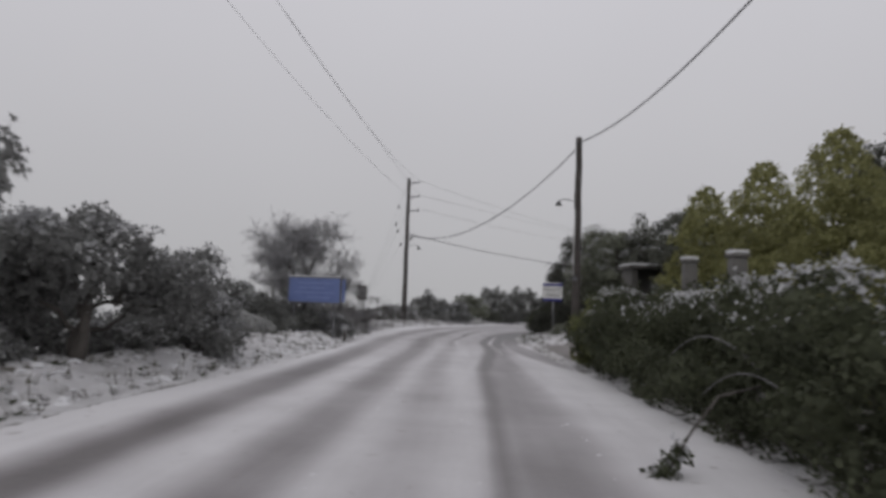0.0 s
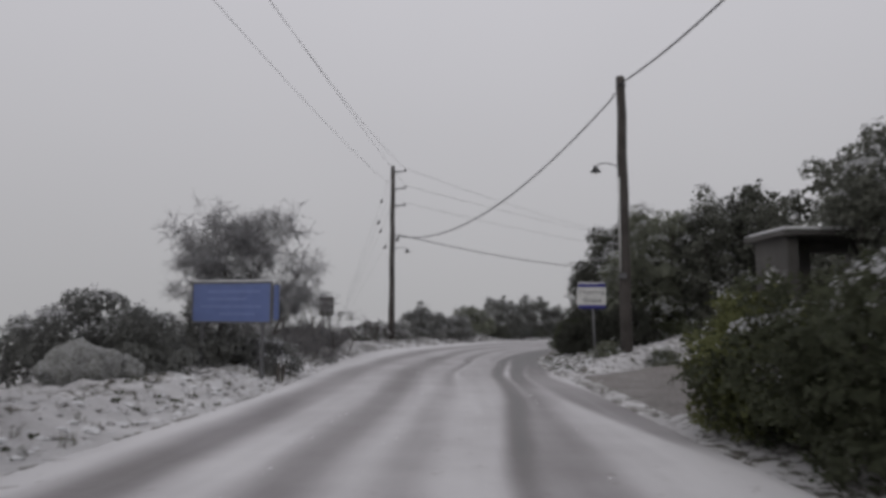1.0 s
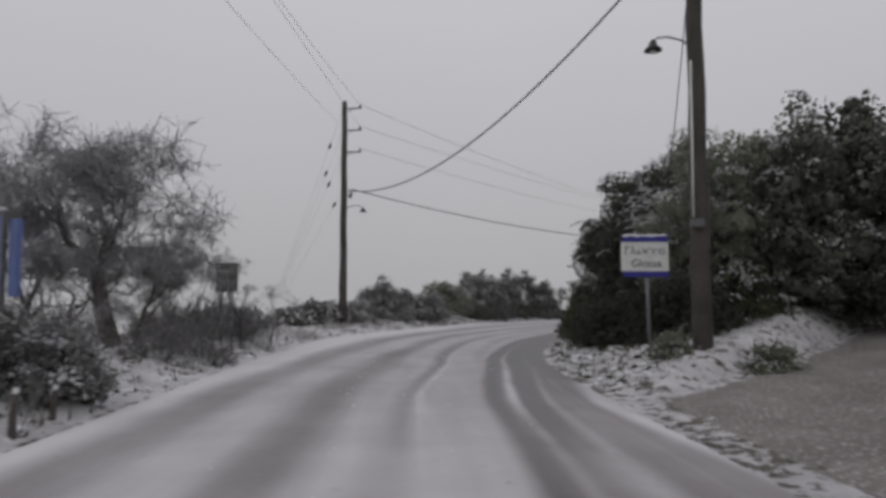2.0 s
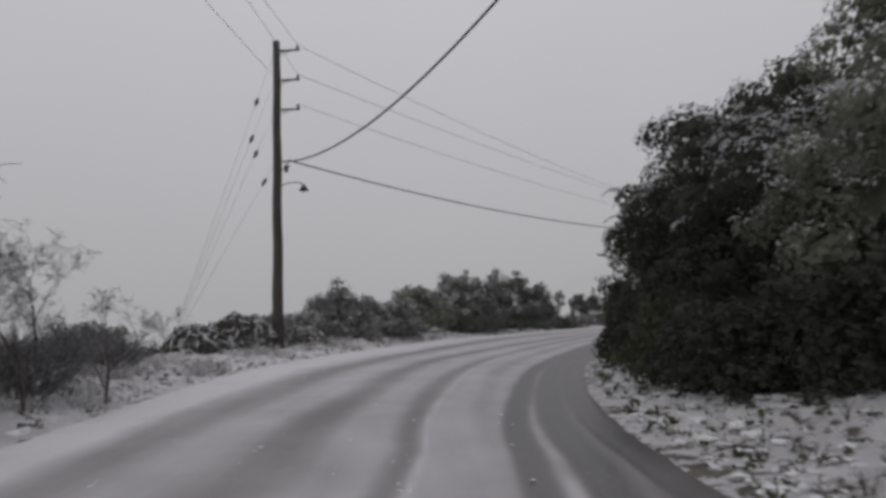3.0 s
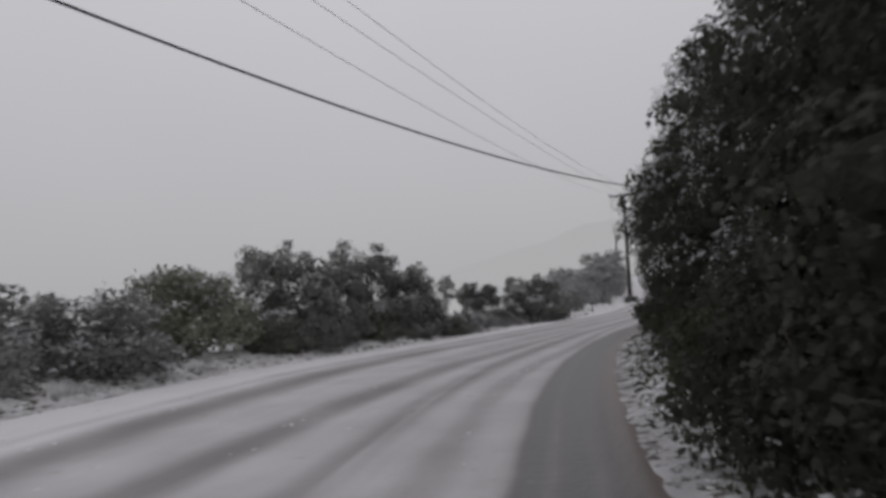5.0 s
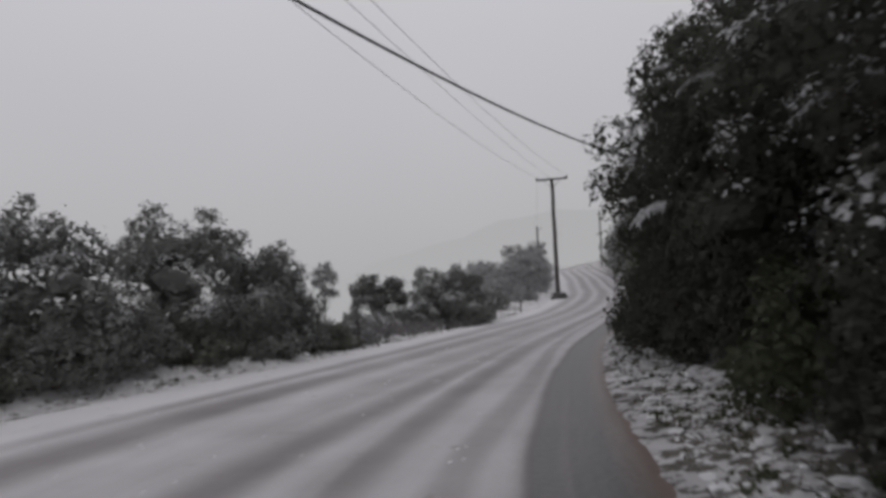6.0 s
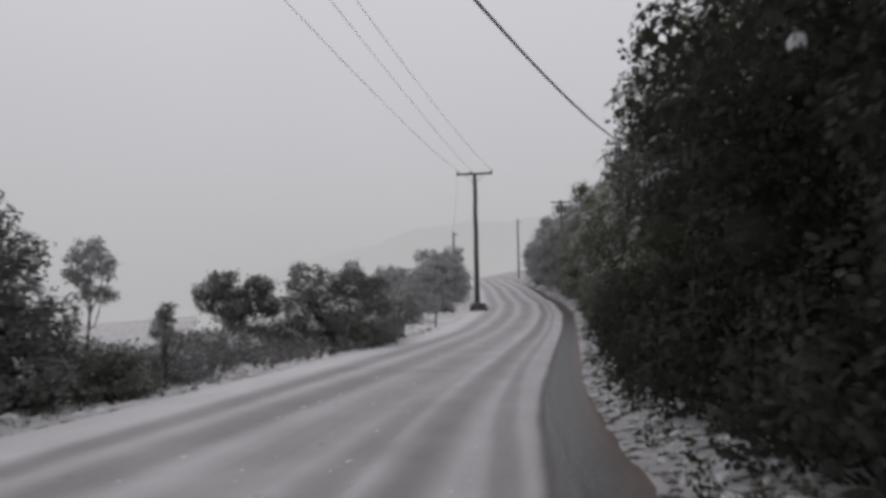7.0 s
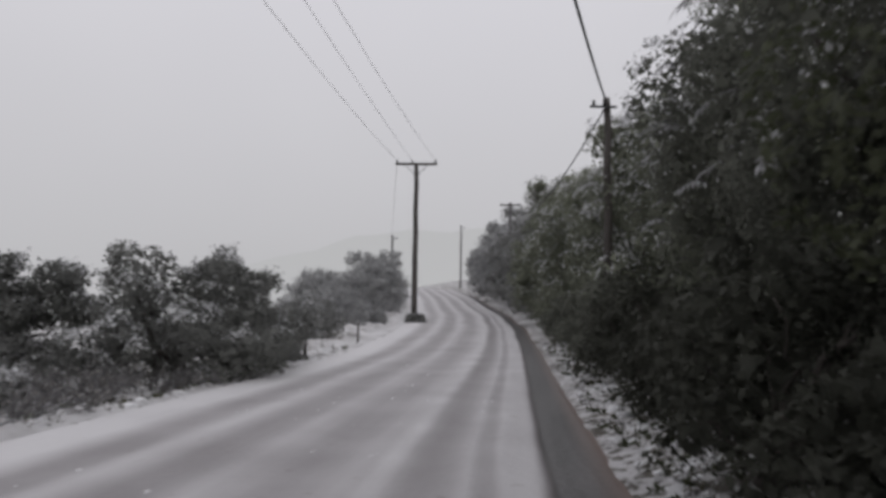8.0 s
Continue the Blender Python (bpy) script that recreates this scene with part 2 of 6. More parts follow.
def road_material():
    """Trodden snow with slush where wheels ran; u: share of the width from the right-hand edge, v: metres along."""
    m = bpy.data.materials.new("snowy_road")
    m.use_nodes = True
    n, l = m.node_tree.nodes, m.node_tree.links
    b = n["Principled BSDF"]
    uv, sep = n.new("ShaderNodeUVMap"), n.new("ShaderNodeSeparateXYZ")
    l.new(uv.outputs[0], sep.inputs[0])
    tc = n.new("ShaderNodeTexCoord")

    def noise_at(scale, detail, vector):
        t = n.new("ShaderNodeTexNoise")
        t.inputs["Scale"].default_value, t.inputs["Detail"].default_value = scale, detail
        l.new(vector, t.inputs["Vector"])
        return t.outputs["Fac"]

    def calc(op, a, c, clamp=False):
        t = n.new("ShaderNodeMath")
        t.operation, t.use_clamp = op, clamp
        for k, v in enumerate((a, c)):
            if isinstance(v, (int, float)):
                t.inputs[k].default_value = v
            else:
                l.new(v, t.inputs[k])
        return t.outputs[0]

    streak = n.new("ShaderNodeMapping")
    streak.inputs["Scale"].default_value = (26, 0.30, 1)
    l.new(uv.outputs[0], streak.inputs[0])
    ragged = calc("MULTIPLY", calc("SUBTRACT", noise_at(9.0, 4, tc.outputs["Object"]), 0.5), 0.010)
    across = calc("ADD", sep.outputs["X"], ragged)
    track = n.new("ShaderNodeAttribute")
    track.attribute_name = "wheel_wear"
    bare_all = n.new("ShaderNodeMapRange")
    l.new(track.outputs["Fac"], bare_all.inputs["Value"])
    later = n.new("ShaderNodeMapRange")
    later.interpolation_type = "SMOOTHSTEP"
    later.inputs["From Min"].default_value, later.inputs["From Max"].default_value = 20.0, 44.0
    l.new(sep.outputs["Y"], later.inputs["Value"])

    def ramp(stops):
        r = n.new("ShaderNodeValToRGB")
        els = r.color_ramp.elements
        for k, (p, v) in enumerate(stops):
            e = els[k] if k < 2 else els.new(p)
            e.position, e.color = p, (v, v, v, 1)
        l.new(across, r.inputs[0])
        return r.outputs[0]

    worn = calc("MULTIPLY", calc("SUBTRACT", noise_at(1.0, 4, streak.outputs[0]), 0.5), 0.20)
    patch = calc("MULTIPLY", calc("SUBTRACT", noise_at(1.1, 5, tc.outputs["Object"]), 0.5), 0.34)
    total = calc("ADD", calc("ADD", bare_all.outputs[0], worn), patch, True)
    col = n.new("ShaderNodeValToRGB")
    els = col.color_ramp.elements
    els[0].position, els[0].color = 0.0, (0.66, 0.65, 0.655, 1)
    els[1].position, els[1].color = 1.0, (0.075, 0.072, 0.072, 1)
    e = els.new(0.45)
    e.color = (0.345, 0.328, 0.334, 1)
    e = els.new(0.75)
    e.color = (0.168, 0.155, 0.154, 1)
    l.new(total, col.inputs[0])
    speck = n.new("ShaderNodeMapRange")
    speck.inputs["From Min"].default_value, speck.inputs["From Max"].default_value = 0.66, 0.74
    l.new(noise_at(5.0, 6, tc.outputs["Object"]), speck.inputs["Value"])
    dirty = n.new("ShaderNodeMix")
    dirty.data_type = "RGBA"
    l.new(calc("MULTIPLY", speck.outputs[0], 0.5), dirty.inputs["Factor"])
    l.new(col.outputs[0], dirty.inputs["A"])
    dirty.inputs["B"].default_value = (0.22, 0.195, 0.18, 1)
    mud = calc("MULTIPLY", ramp(((0.0, 1.0), (0.028, 0.9), (0.065, 0.0))), calc("MULTIPLY", later.outputs[0], 0.9))
    muddy = n.new("ShaderNodeMix")
    muddy.data_type = "RGBA"
    l.new(mud, muddy.inputs["Factor"])
    l.new(dirty.outputs["Result"], muddy.inputs["A"])
    muddy.inputs["B"].default_value = (0.235, 0.178, 0.155, 1)
    l.new(muddy.outputs["Result"], b.inputs["Base Color"])
    gloss = n.new("ShaderNodeMapRange")
    gloss.inputs["To Min"].default_value, gloss.inputs["To Max"].default_value = 0.75, 0.38
    l.new(total, gloss.inputs["Value"])
    l.new(gloss.outputs[0], b.inputs["Roughness"])
    height = calc("ADD", calc("MULTIPLY", total, -1.0), calc("MULTIPLY", noise_at(14.0, 5, tc.outputs["Object"]), 0.5))
    bp = n.new("ShaderNodeBump")
    bp.inputs["Strength"].default_value, bp.inputs["Distance"].default_value = 0.5, 0.03
    l.new(height, bp.inputs["Height"])
    l.new(bp.outputs[0], b.inputs["Normal"])
    return m


ROAD = road_material()


# ---- making meshes ----
def link_mesh(name, me, mats, parent=None, label=""):
    ob = new(name, me)
    for m in mats:
        me.materials.append(m)
    if parent:
        ob.parent = parent
    return tagged(ob, label)


def tri_mesh(name, verts, tris, mats, index=None, parent=None, label="", smooth=False):
    me = bpy.data.meshes.new(name)
    nv, nt = len(verts), len(tris)
    me.vertices.add(nv)
    me.vertices.foreach_set("co", np.asarray(verts, dtype=np.float32).ravel())
    me.loops.add(nt * 3)
    me.loops.foreach_set("vertex_index", np.asarray(tris, dtype=np.int32).ravel())
    me.polygons.add(nt)
    me.polygons.foreach_set("loop_start", np.arange(0, nt * 3, 3, dtype=np.int32))
    me.polygons.foreach_set("loop_total", np.full(nt, 3, dtype=np.int32))
    if index is not None:
        me.polygons.foreach_set("material_index", np.asarray(index, dtype=np.int32))
    me.polygons.foreach_set("use_smooth", smooth if isinstance(smooth, np.ndarray) else np.full(nt, smooth, dtype=bool))
    me.update(calc_edges=True)
    return link_mesh(name, me, mats, parent, label)


def part(name, bm, mat, parent=None, label="", smooth=False):
    me = bpy.data.meshes.new(name)
    for f in bm.faces:
        f.smooth = smooth
    bm.to_mesh(me)
    bm.free()
    return link_mesh(name, me, [mat], parent, label)


def thing(name, x, y, z, label, category, group="", turn=0.0):
    ob = new(name)
    ob.matrix_world = pose(x, y, z, 0, 0, turn)
    return tagged(ob, label, category, group)


def box(sx, sy, sz, at=(0, 0, 0), bevel=0.006, m=None):
    bm = bmesh.new()
    bmesh.ops.create_cube(bm, size=1.0, matrix=Matrix.Translation(at) @ Matrix.Diagonal((sx, sy, sz, 1)))
    if bevel:
        bmesh.ops.bevel(bm, geom=bm.edges[:], offset=bevel, segments=2, affect="EDGES")
    if m:
        bm.transform(m)
    return bm


def tube_arrays(points, radii, sides=7, closed=True):
    """A tapered tube along points, as arrays of places and triangles."""
    pts = np.asarray(points, dtype=float)
    n = len(pts)
    tang = np.gradient(pts, axis=0)
    tang /= np.linalg.norm(tang, axis=1)[:, None] + 1e-9
    ref = np.array((0.0, 0.0, 1.0)) if abs(tang[0][2]) < 0.8 else np.array((1.0, 0.0, 0.0))
    a = np.cross(tang, ref)
    a /= np.linalg.norm(a, axis=1)[:, None] + 1e-9
    c = np.cross(tang, a)
    ang = np.arange(sides) * 2 * math.pi / sides
    ring = np.cos(ang)[None, :, None] * a[:, None, :] + np.sin(ang)[None, :, None] * c[:, None, :]
    verts = (pts[:, None, :] + ring * np.asarray(radii)[:, None, None]).reshape(-1, 3)
    tris = []
    for i in range(n - 1):
        for k in range(sides):
            p, q = i * sides + k, i * sides + (k + 1) % sides
            tris += [(p, p + sides, q), (q, p + sides, q + sides)]
    if closed:
        for k in range(1, sides - 1):
            tris += [(0, k, k + 1), ((n - 1) * sides, (n - 1) * sides + k + 1, (n - 1) * sides + k)]
    return verts, np.asarray(tris, dtype=np.int32)


def joined(pieces):
    verts, tris, base = [], [], 0
    for v, t in pieces:
        verts.append(v)
        tris.append(np.asarray(t) + base)
        base += len(v)
    return np.concatenate(verts), np.concatenate(tris)


def tube(name, points, radii, mat, parent=None, label="", sides=8):
    v, t = tube_arrays(points, radii, sides)
    return tri_mesh(name, v, t, [mat], None, parent, label, True)


# ---- the lie of the land ----
EDGE_LEFT = [(-3.0, -30), (-2.8, -8), (-2.7, 3), (-2.3, 9), (-2.0, 15), (-2.3, 21), (-2.5, 27), (-2.3, 32), (-1.4, 35.7), (0.4, 40), (2.6, 44.3), (5.2, 47), (8.6, 50.4), (12.9, 55.2), (18, 61), (25, 71), (32, 81.5), (41, 97), (54, 121), (66, 150)]
EDGE_RIGHT = [(3.9, -30), (4.0, -8), (4.1, 3), (3.9, 9), (3.7, 15), (3.5, 21), (3.7, 25.5), (4.4, 29), (5.2, 32), (6.6, 35.5), (8.3, 39.2), (11, 44.2), (14, 48.8), (17.5, 53.2), (23, 60), (31, 70), (37.5, 79), (46.5, 94), (60, 118), (72, 147)]
ROAD_LEVEL = [(-300, 0.1), (-30, 0.08), (-8, -0.18), (3, -0.29), (15, -0.43), (27, -0.59), (36, -0.69), (48, -0.79), (60, -0.86), (70, -0.87), (82, -0.75), (95, -0.2), (110, 0.75), (130, 1.75), (150, 2.2), (400, 1.0)]
CH, SH = math.cos(radians(17)), math.sin(radians(17))


def to_plan(x, y):
    return x * CH - y * SH, x * SH + y * CH


def to_world(a, s):
    return a * CH + s * SH, -a * SH + s * CH


def smooth_line(points):
    p = sorted(((to_plan(x, y)[1], to_plan(x, y)[0]) for x, y in points))
    ss, aa = np.array([q[0] for q in p]), np.array([q[1] for q in p])
    fine = np.linspace(ss[0], ss[-1], 900)
    v = np.interp(fine, ss, aa)
    k = np.hanning(31)
    v = np.convolve(np.pad(v, 15, "reflect", reflect_type="odd"), k / k.sum(), "valid")
    return fine, v


LINE_L, LINE_R = smooth_line(EDGE_LEFT), smooth_line(EDGE_RIGHT)
LEVEL_S, LEVEL_Z = np.array([q[0] for q in ROAD_LEVEL]), np.array([q[1] for q in ROAD_LEVEL])


def edge_at(line, s):
    ss, vv = line
    if s < ss[0]:
        return vv[0] + (s - ss[0]) * 0.29
    if s > ss[-1]:
        return vv[-1] + (s - ss[-1]) * 0.10
    return float(np.interp(s, ss, vv))


def level(s):
    return float(np.interp(s, LEVEL_S, LEVEL_Z))


def ease(x, a, b):
    t = min(1.0, max(0.0, (x - a) / (b - a)))
    return t * t * (3 - 2 * t)


BANK_L = ((0, -0.01), (0.5, 0.05), (1.1, 0.24), (2.2, 0.30), (4.0, 0.10), (8, -0.8), (16, -3.0), (60, -16), (300, -70), (4000, -260))
BANK_R = ((0, -0.01), (0.4, 0.07), (1.2, 0.28), (2.2, 0.50), (4.0, 0.85), (8, 1.7), (16, 3.2), (40, 5), (300, 12), (4000, 30))
FLAT_R = ((0, -0.01), (0.6, 0.05), (2, 0.10), (4, 0.28), (8, 0.80), (16, 1.9), (40, 5), (300, 12), (4000, 30))


def profile(table, d):
    return float(np.interp(d, [q[0] for q in table], [q[1] for q in table]))


def drive_share(x, y):
    """1 where the side drive leaves the road, 0 elsewhere."""
    if x < 2.5:
        return 0.0
    low = 12.0 + (x - 3.7) * 0.48
    high = 19.6 + max(0.0, x - 4.4) * 0.95
    return ease(y, low - 0.9, low + 0.2) * (1 - ease(y, high - 0.3, high + 0.6))


def ground_at(x, y):
    a, s = to_plan(x, y)
    al, ar = edge_at(LINE_L, s), edge_at(LINE_R, s)
    z = level(s)
    if al <= a <= ar:
        return z - 0.06 * min(1.0, (a - al) / 0.3, (ar - a) / 0.3)
    d = (al - a) if a < al else (a - ar)
    if a < al:
        rise_ = profile(BANK_L, d)
        if s > 46:
            rise_ -= ease(s, 46, 56) * 0.22 * ease(d, 0.2, 1.0)
        rough = 1.0
    else:
        k = max(1 - ease(y, 10.5, 12.5), drive_share(x, y)) if y < 40 else 0.0
        rise_ = profile(BANK_R, d) * (1 - k) + profile(FLAT_R, d) * k
        rough = 1.0 - 0.9 * drive_share(x, y)
    p = Vector((x, y, 0))
    lump = noise.fractal(p * 1.9, 1.0, 2.0, 3) * 0.078 + noise.noise(p * 5.5) * 0.030 + noise.fractal(p * 0.45, 1.0, 2.0, 2) * 0.10
    far = 1 + min(d, 300) * 0.04
    return z + rise_ + lump * rough * ease(d, 0.0, 0.7) * far


def steps(*spans):
    v = []
    for a, b, k in spans:
        v += list(np.linspace(a, b, k, endpoint=False))
    return v


def build_ground():
    rows = [-3500, -1500, -600, -250, -120, -60, -40] + steps((-28, -8, 20), (-8, 62, 440), (62, 90, 90), (90, 170, 60)) + [180, 200, 240, 300, 420, 700, 1300, 3500]
    side = steps((0, 2.6, 22), (2.6, 5, 12), (5, 9, 12), (9, 20, 10)) + [21, 26, 34, 46, 65, 100, 170, 300, 700, 1500, 3500]
    verts, depths, n_side = [], [], len(side)
    inner = (0.08, 0.5, 0.92)
    cols = 2 * n_side + len(inner)
    for s in rows:
        al, ar = edge_at(LINE_L, s), edge_at(LINE_R, s)
        line = [al - d for d in reversed(side)] + [al + (ar - al) * f for f in inner] + [ar + d for d in side]
        for a in line:
            x, y = to_world(a, s)
            verts.append((x, y, ground_at(x, y)))
            # snow thrown off the road lies deeper along the left-hand shoulder
            out_ = al - a
            far_ = a - ar
            depths.append(0.13 * (1 - ease(out_, 0.55, 1.25)) + 0.02 if out_ > 0 else 0.055 * ease(s, 20, 23) * (1 - ease(s, 31, 35)) * ease(far_, 0.1, 0.4) * (1 - ease(far_, 3.0, 4.5)))
    tris = []
    for i in range(len(rows) - 1):
        for k in range(cols - 1):
            p = i * cols + k
            tris += [(p, p + 1, p + cols), (p + 1, p + cols + 1, p + cols)]
    ob = tri_mesh("ground", verts, tris, [GROUND], None, None, "rough snowy verge and banks with earth showing through", True)
    mark = ob.data.attributes.new("snow_depth", "FLOAT", "POINT")
    mark.data.foreach_set("value", np.asarray(depths, dtype=np.float32))
    return tagged(ob, "", "ground", "", "structure")


# wheel tracks: for each, rows of metres along, share of the width from the right-hand edge, half its width, how bare it is
TRACKS = (
    ((-30, 0.10, 0.08, 0.0), (18, 0.10, 0.10, 0.0), (22, 0.10, 0.105, 0.40), (27, 0.094, 0.094, 0.60), (32.7, 0.076, 0.076, 0.62), (46, 0.064, 0.064, 0.60), (54, 0.060, 0.060, 0.60), (250, 0.06, 0.06, 0.5)),
    ((-30, 0.50, 0.36, 0.08), (8, 0.50, 0.36, 0.10), (14, 0.48, 0.34, 0.18), (19, 0.47, 0.32, 0.28), (23, 0.44, 0.32, 0.32), (27, 0.42, 0.32, 0.28), (32.7, 0.40, 0.31, 0.27), (46, 0.42, 0.33, 0.20), (54, 0.42, 0.36, 0.17), (250, 0.42, 0.36, 0.15)),
    ((-30, 0.80, 0.050, 0.62), (2, 0.80, 0.052, 0.66), (9.5, 0.84, 0.055, 0.60), (14, 0.865, 0.055, 0.55), (19, 0.83, 0.06, 0.50), (23, 0.775, 0.055, 0.50), (27, 0.73, 0.06, 0.46), (32.7, 0.70, 0.055, 0.52), (46, 0.64, 0.048, 0.52), (54, 0.60, 0.055, 0.42), (80, 0.62, 0.05, 0.45), (250, 0.62, 0.05, 0.4)),
    ((-30, 0.60, 0.042, 0.56), (2, 0.60, 0.045, 0.58), (9.5, 0.63, 0.042, 0.50), (14, 0.62, 0.045, 0.48), (19, 0.605, 0.045, 0.50), (23, 0.54, 0.050, 0.55), (27, 0.50, 0.034, 0.55), (32.7, 0.50, 0.033, 0.54), (46, 0.355, 0.030, 0.55), (54, 0.33, 0.034, 0.10), (60, 0.30, 0.03, 0.3), (250, 0.30, 0.03, 0.3)),
    ((-30, 0.45, 0.06, 0.16), (2, 0.46, 0.050, 0.22), (9.5, 0.50, 0.03, 0.26), (14, 0.48, 0.03, 0.20), (19, 0.44, 0.014, 0.26), (23, 0.362, 0.016, 0.55), (27, 0.358, 0.024, 0.52), (32.7, 0.34, 0.020, 0.40), (40, 0.30, 0.022, 0.50), (46, 0.268, 0.026, 0.60), (54, 0.278, 0.036, 0.42), (80, 0.28, 0.03, 0.4), (250, 0.28, 0.03, 0.4)),
    ((-30, 0.29, 0.055, 0.55), (2, 0.293, 0.060, 0.56), (8, 0.30, 0.058, 0.50), (12, 0.27, 0.055, 0.42), (16, 0.225, 0.05, 0.40), (19, 0.185, 0.024, 0.82), (23, 0.125, 0.028, 0.94), (27, 0.108, 0.024, 0.96), (32.7, 0.099, 0.016, 0.96), (46, 0.068, 0.030, 0.86), (54, 0.076, 0.042, 0.90), (80, 0.08, 0.045, 0.75), (250, 0.08, 0.045, 0.6)),
    ((-30, 0.345, 0.010, 0.50), (2, 0.348, 0.010, 0.60), (9.5, 0.347, 0.018, 0.72), (14, 0.284, 0.022, 0.74), (19, 0.261, 0.018, 0.90), (23, 0.204, 0.020, 0.96), (27, 0.168, 0.019, 0.96), (32.7, 0.142, 0.012, 0.96), (46, 0.111, 0.018, 0.97), (54, 0.100, 0.022, 0.90), (80, 0.10, 0.02, 0.75), (250, 0.10, 0.02, 0.6)),
    ((-30, 0.02, 0.01, 0.0), (10, 0.02, 0.02, 0.0), (12, 0.045, 0.05, 0.50), (15, 0.08, 0.075, 0.55), (17, 0.10, 0.06, 0.48), (19, 0.11, 0.040, 0.50), (23, 0.045, 0.045, 0.80), (27, 0.052, 0.032, 0.90), (32.7, 0.046, 0.030, 0.90), (46, 0.022, 0.020, 0.75), (54, 0.035, 0.015, 0.74), (80, 0.03, 0.02, 0.6), (250, 0.03, 0.02, 0.5)),
    ((-30, 0.80, 0.02, 0.0), (36, 0.80, 0.020, 0.12), (46, 0.755, 0.024, 0.38), (54, 0.77, 0.050, 0.42), (80, 0.80, 0.05, 0.4), (250, 0.8, 0.05, 0.4)),
    ((-30, 0.47, 0.03, 0.0), (40, 0.47, 0.030, 0.05), (46, 0.46, 0.050, 0.24), (54, 0.445, 0.062, 0.36), (80, 0.45, 0.05, 0.4), (250, 0.45, 0.05, 0.4)),
    ((-30, 0.22, 0.02, 0.0), (30, 0.24, 0.020, 0.20), (40, 0.215, 0.02, 0.25), (46, 0.160, 0.020, 0.30), (54, 0.205, 0.014, 0.30), (80, 0.21, 0.015, 0.3), (250, 0.21, 0.015, 0.3)),
)
# ridges of squeezed-up slush between the wheels: the same rows, with how white
RIDGES = (
    ((-30, 0.30, 0.010, 0.0), (12, 0.26, 0.010, 0.0), (15, 0.245, 0.010, 0.2), (19, 0.223, 0.009, 0.7), (23, 0.170, 0.009, 0.5), (27, 0.146, 0.006, 0.22), (32.7, 0.124, 0.005, 0.12), (46, 0.092, 0.003, 0.1), (54, 0.126, 0.005, 0.2), (250, 0.126, 0.005, 0.1)),
    ((-30, 0.42, 0.005, 0.0), (14, 0.43, 0.006, 0.0), (19, 0.415, 0.006, 0.7), (23, 0.339, 0.006, 0.7), (27, 0.325, 0.006, 0.5), (32.7, 0.31, 0.006, 0.4), (46, 0.31, 0.007, 0.3), (54, 0.332, 0.016, 0.6), (250, 0.33, 0.016, 0.4)),
    ((-30, 0.08, 0.005, 0.0), (22, 0.09, 0.005, 0.2), (27, 0.086, 0.006, 0.12), (32.7, 0.076, 0.006, 0.14), (46, 0.09, 0.004, 0.0), (54, 0.09, 0.004, 0.0), (250, 0.09, 0.004, 0.0)),
)


def wear_at(shares, s):
    """How bare the road is at each share of its width, s metres along: 0 under snow, 1 wet asphalt."""
    f = np.asarray(shares)
    sway = 0.006 * noise.noise(Vector((s * 0.35, 7.0, 0))) + 0.003 * noise.noise(Vector((s * 1.1, 3.0, 0)))
    kept = np.full(len(f), 1.0)
    for rows in TRACKS:
        at = [q[0] for q in rows]
        c, w, k = (float(np.interp(s, at, [q[j] for q in rows])) for j in (1, 2, 3))
        soft = min(0.05, 0.75 * w + 0.004) if c > 0.22 else 0.28 * w + 0.005
        x = np.clip((w + soft - abs(f - c - sway)) / (2 * soft), 0, 1)
        patchy = 1 + 0.22 * noise.noise(Vector((s * 0.5, c * 23, 1.5)))
        kept *= 1 - np.clip(k * patchy, 0, 1) * x * x * (3 - 2 * x)
    for rows in RIDGES:
        at = [q[0] for q in rows]
        c, w, k = (float(np.interp(s, at, [q[j] for q in rows])) for j in (1, 2, 3))
        x = np.clip((1.6 * w - abs(f - c - sway)) / (1.2 * w), 0, 1)
        kept += (1 - kept) * k * x * max(0.0, 0.75 + 0.6 * noise.noise(Vector((s * 1.7, c * 11, 8.0))))
    return 1 - kept


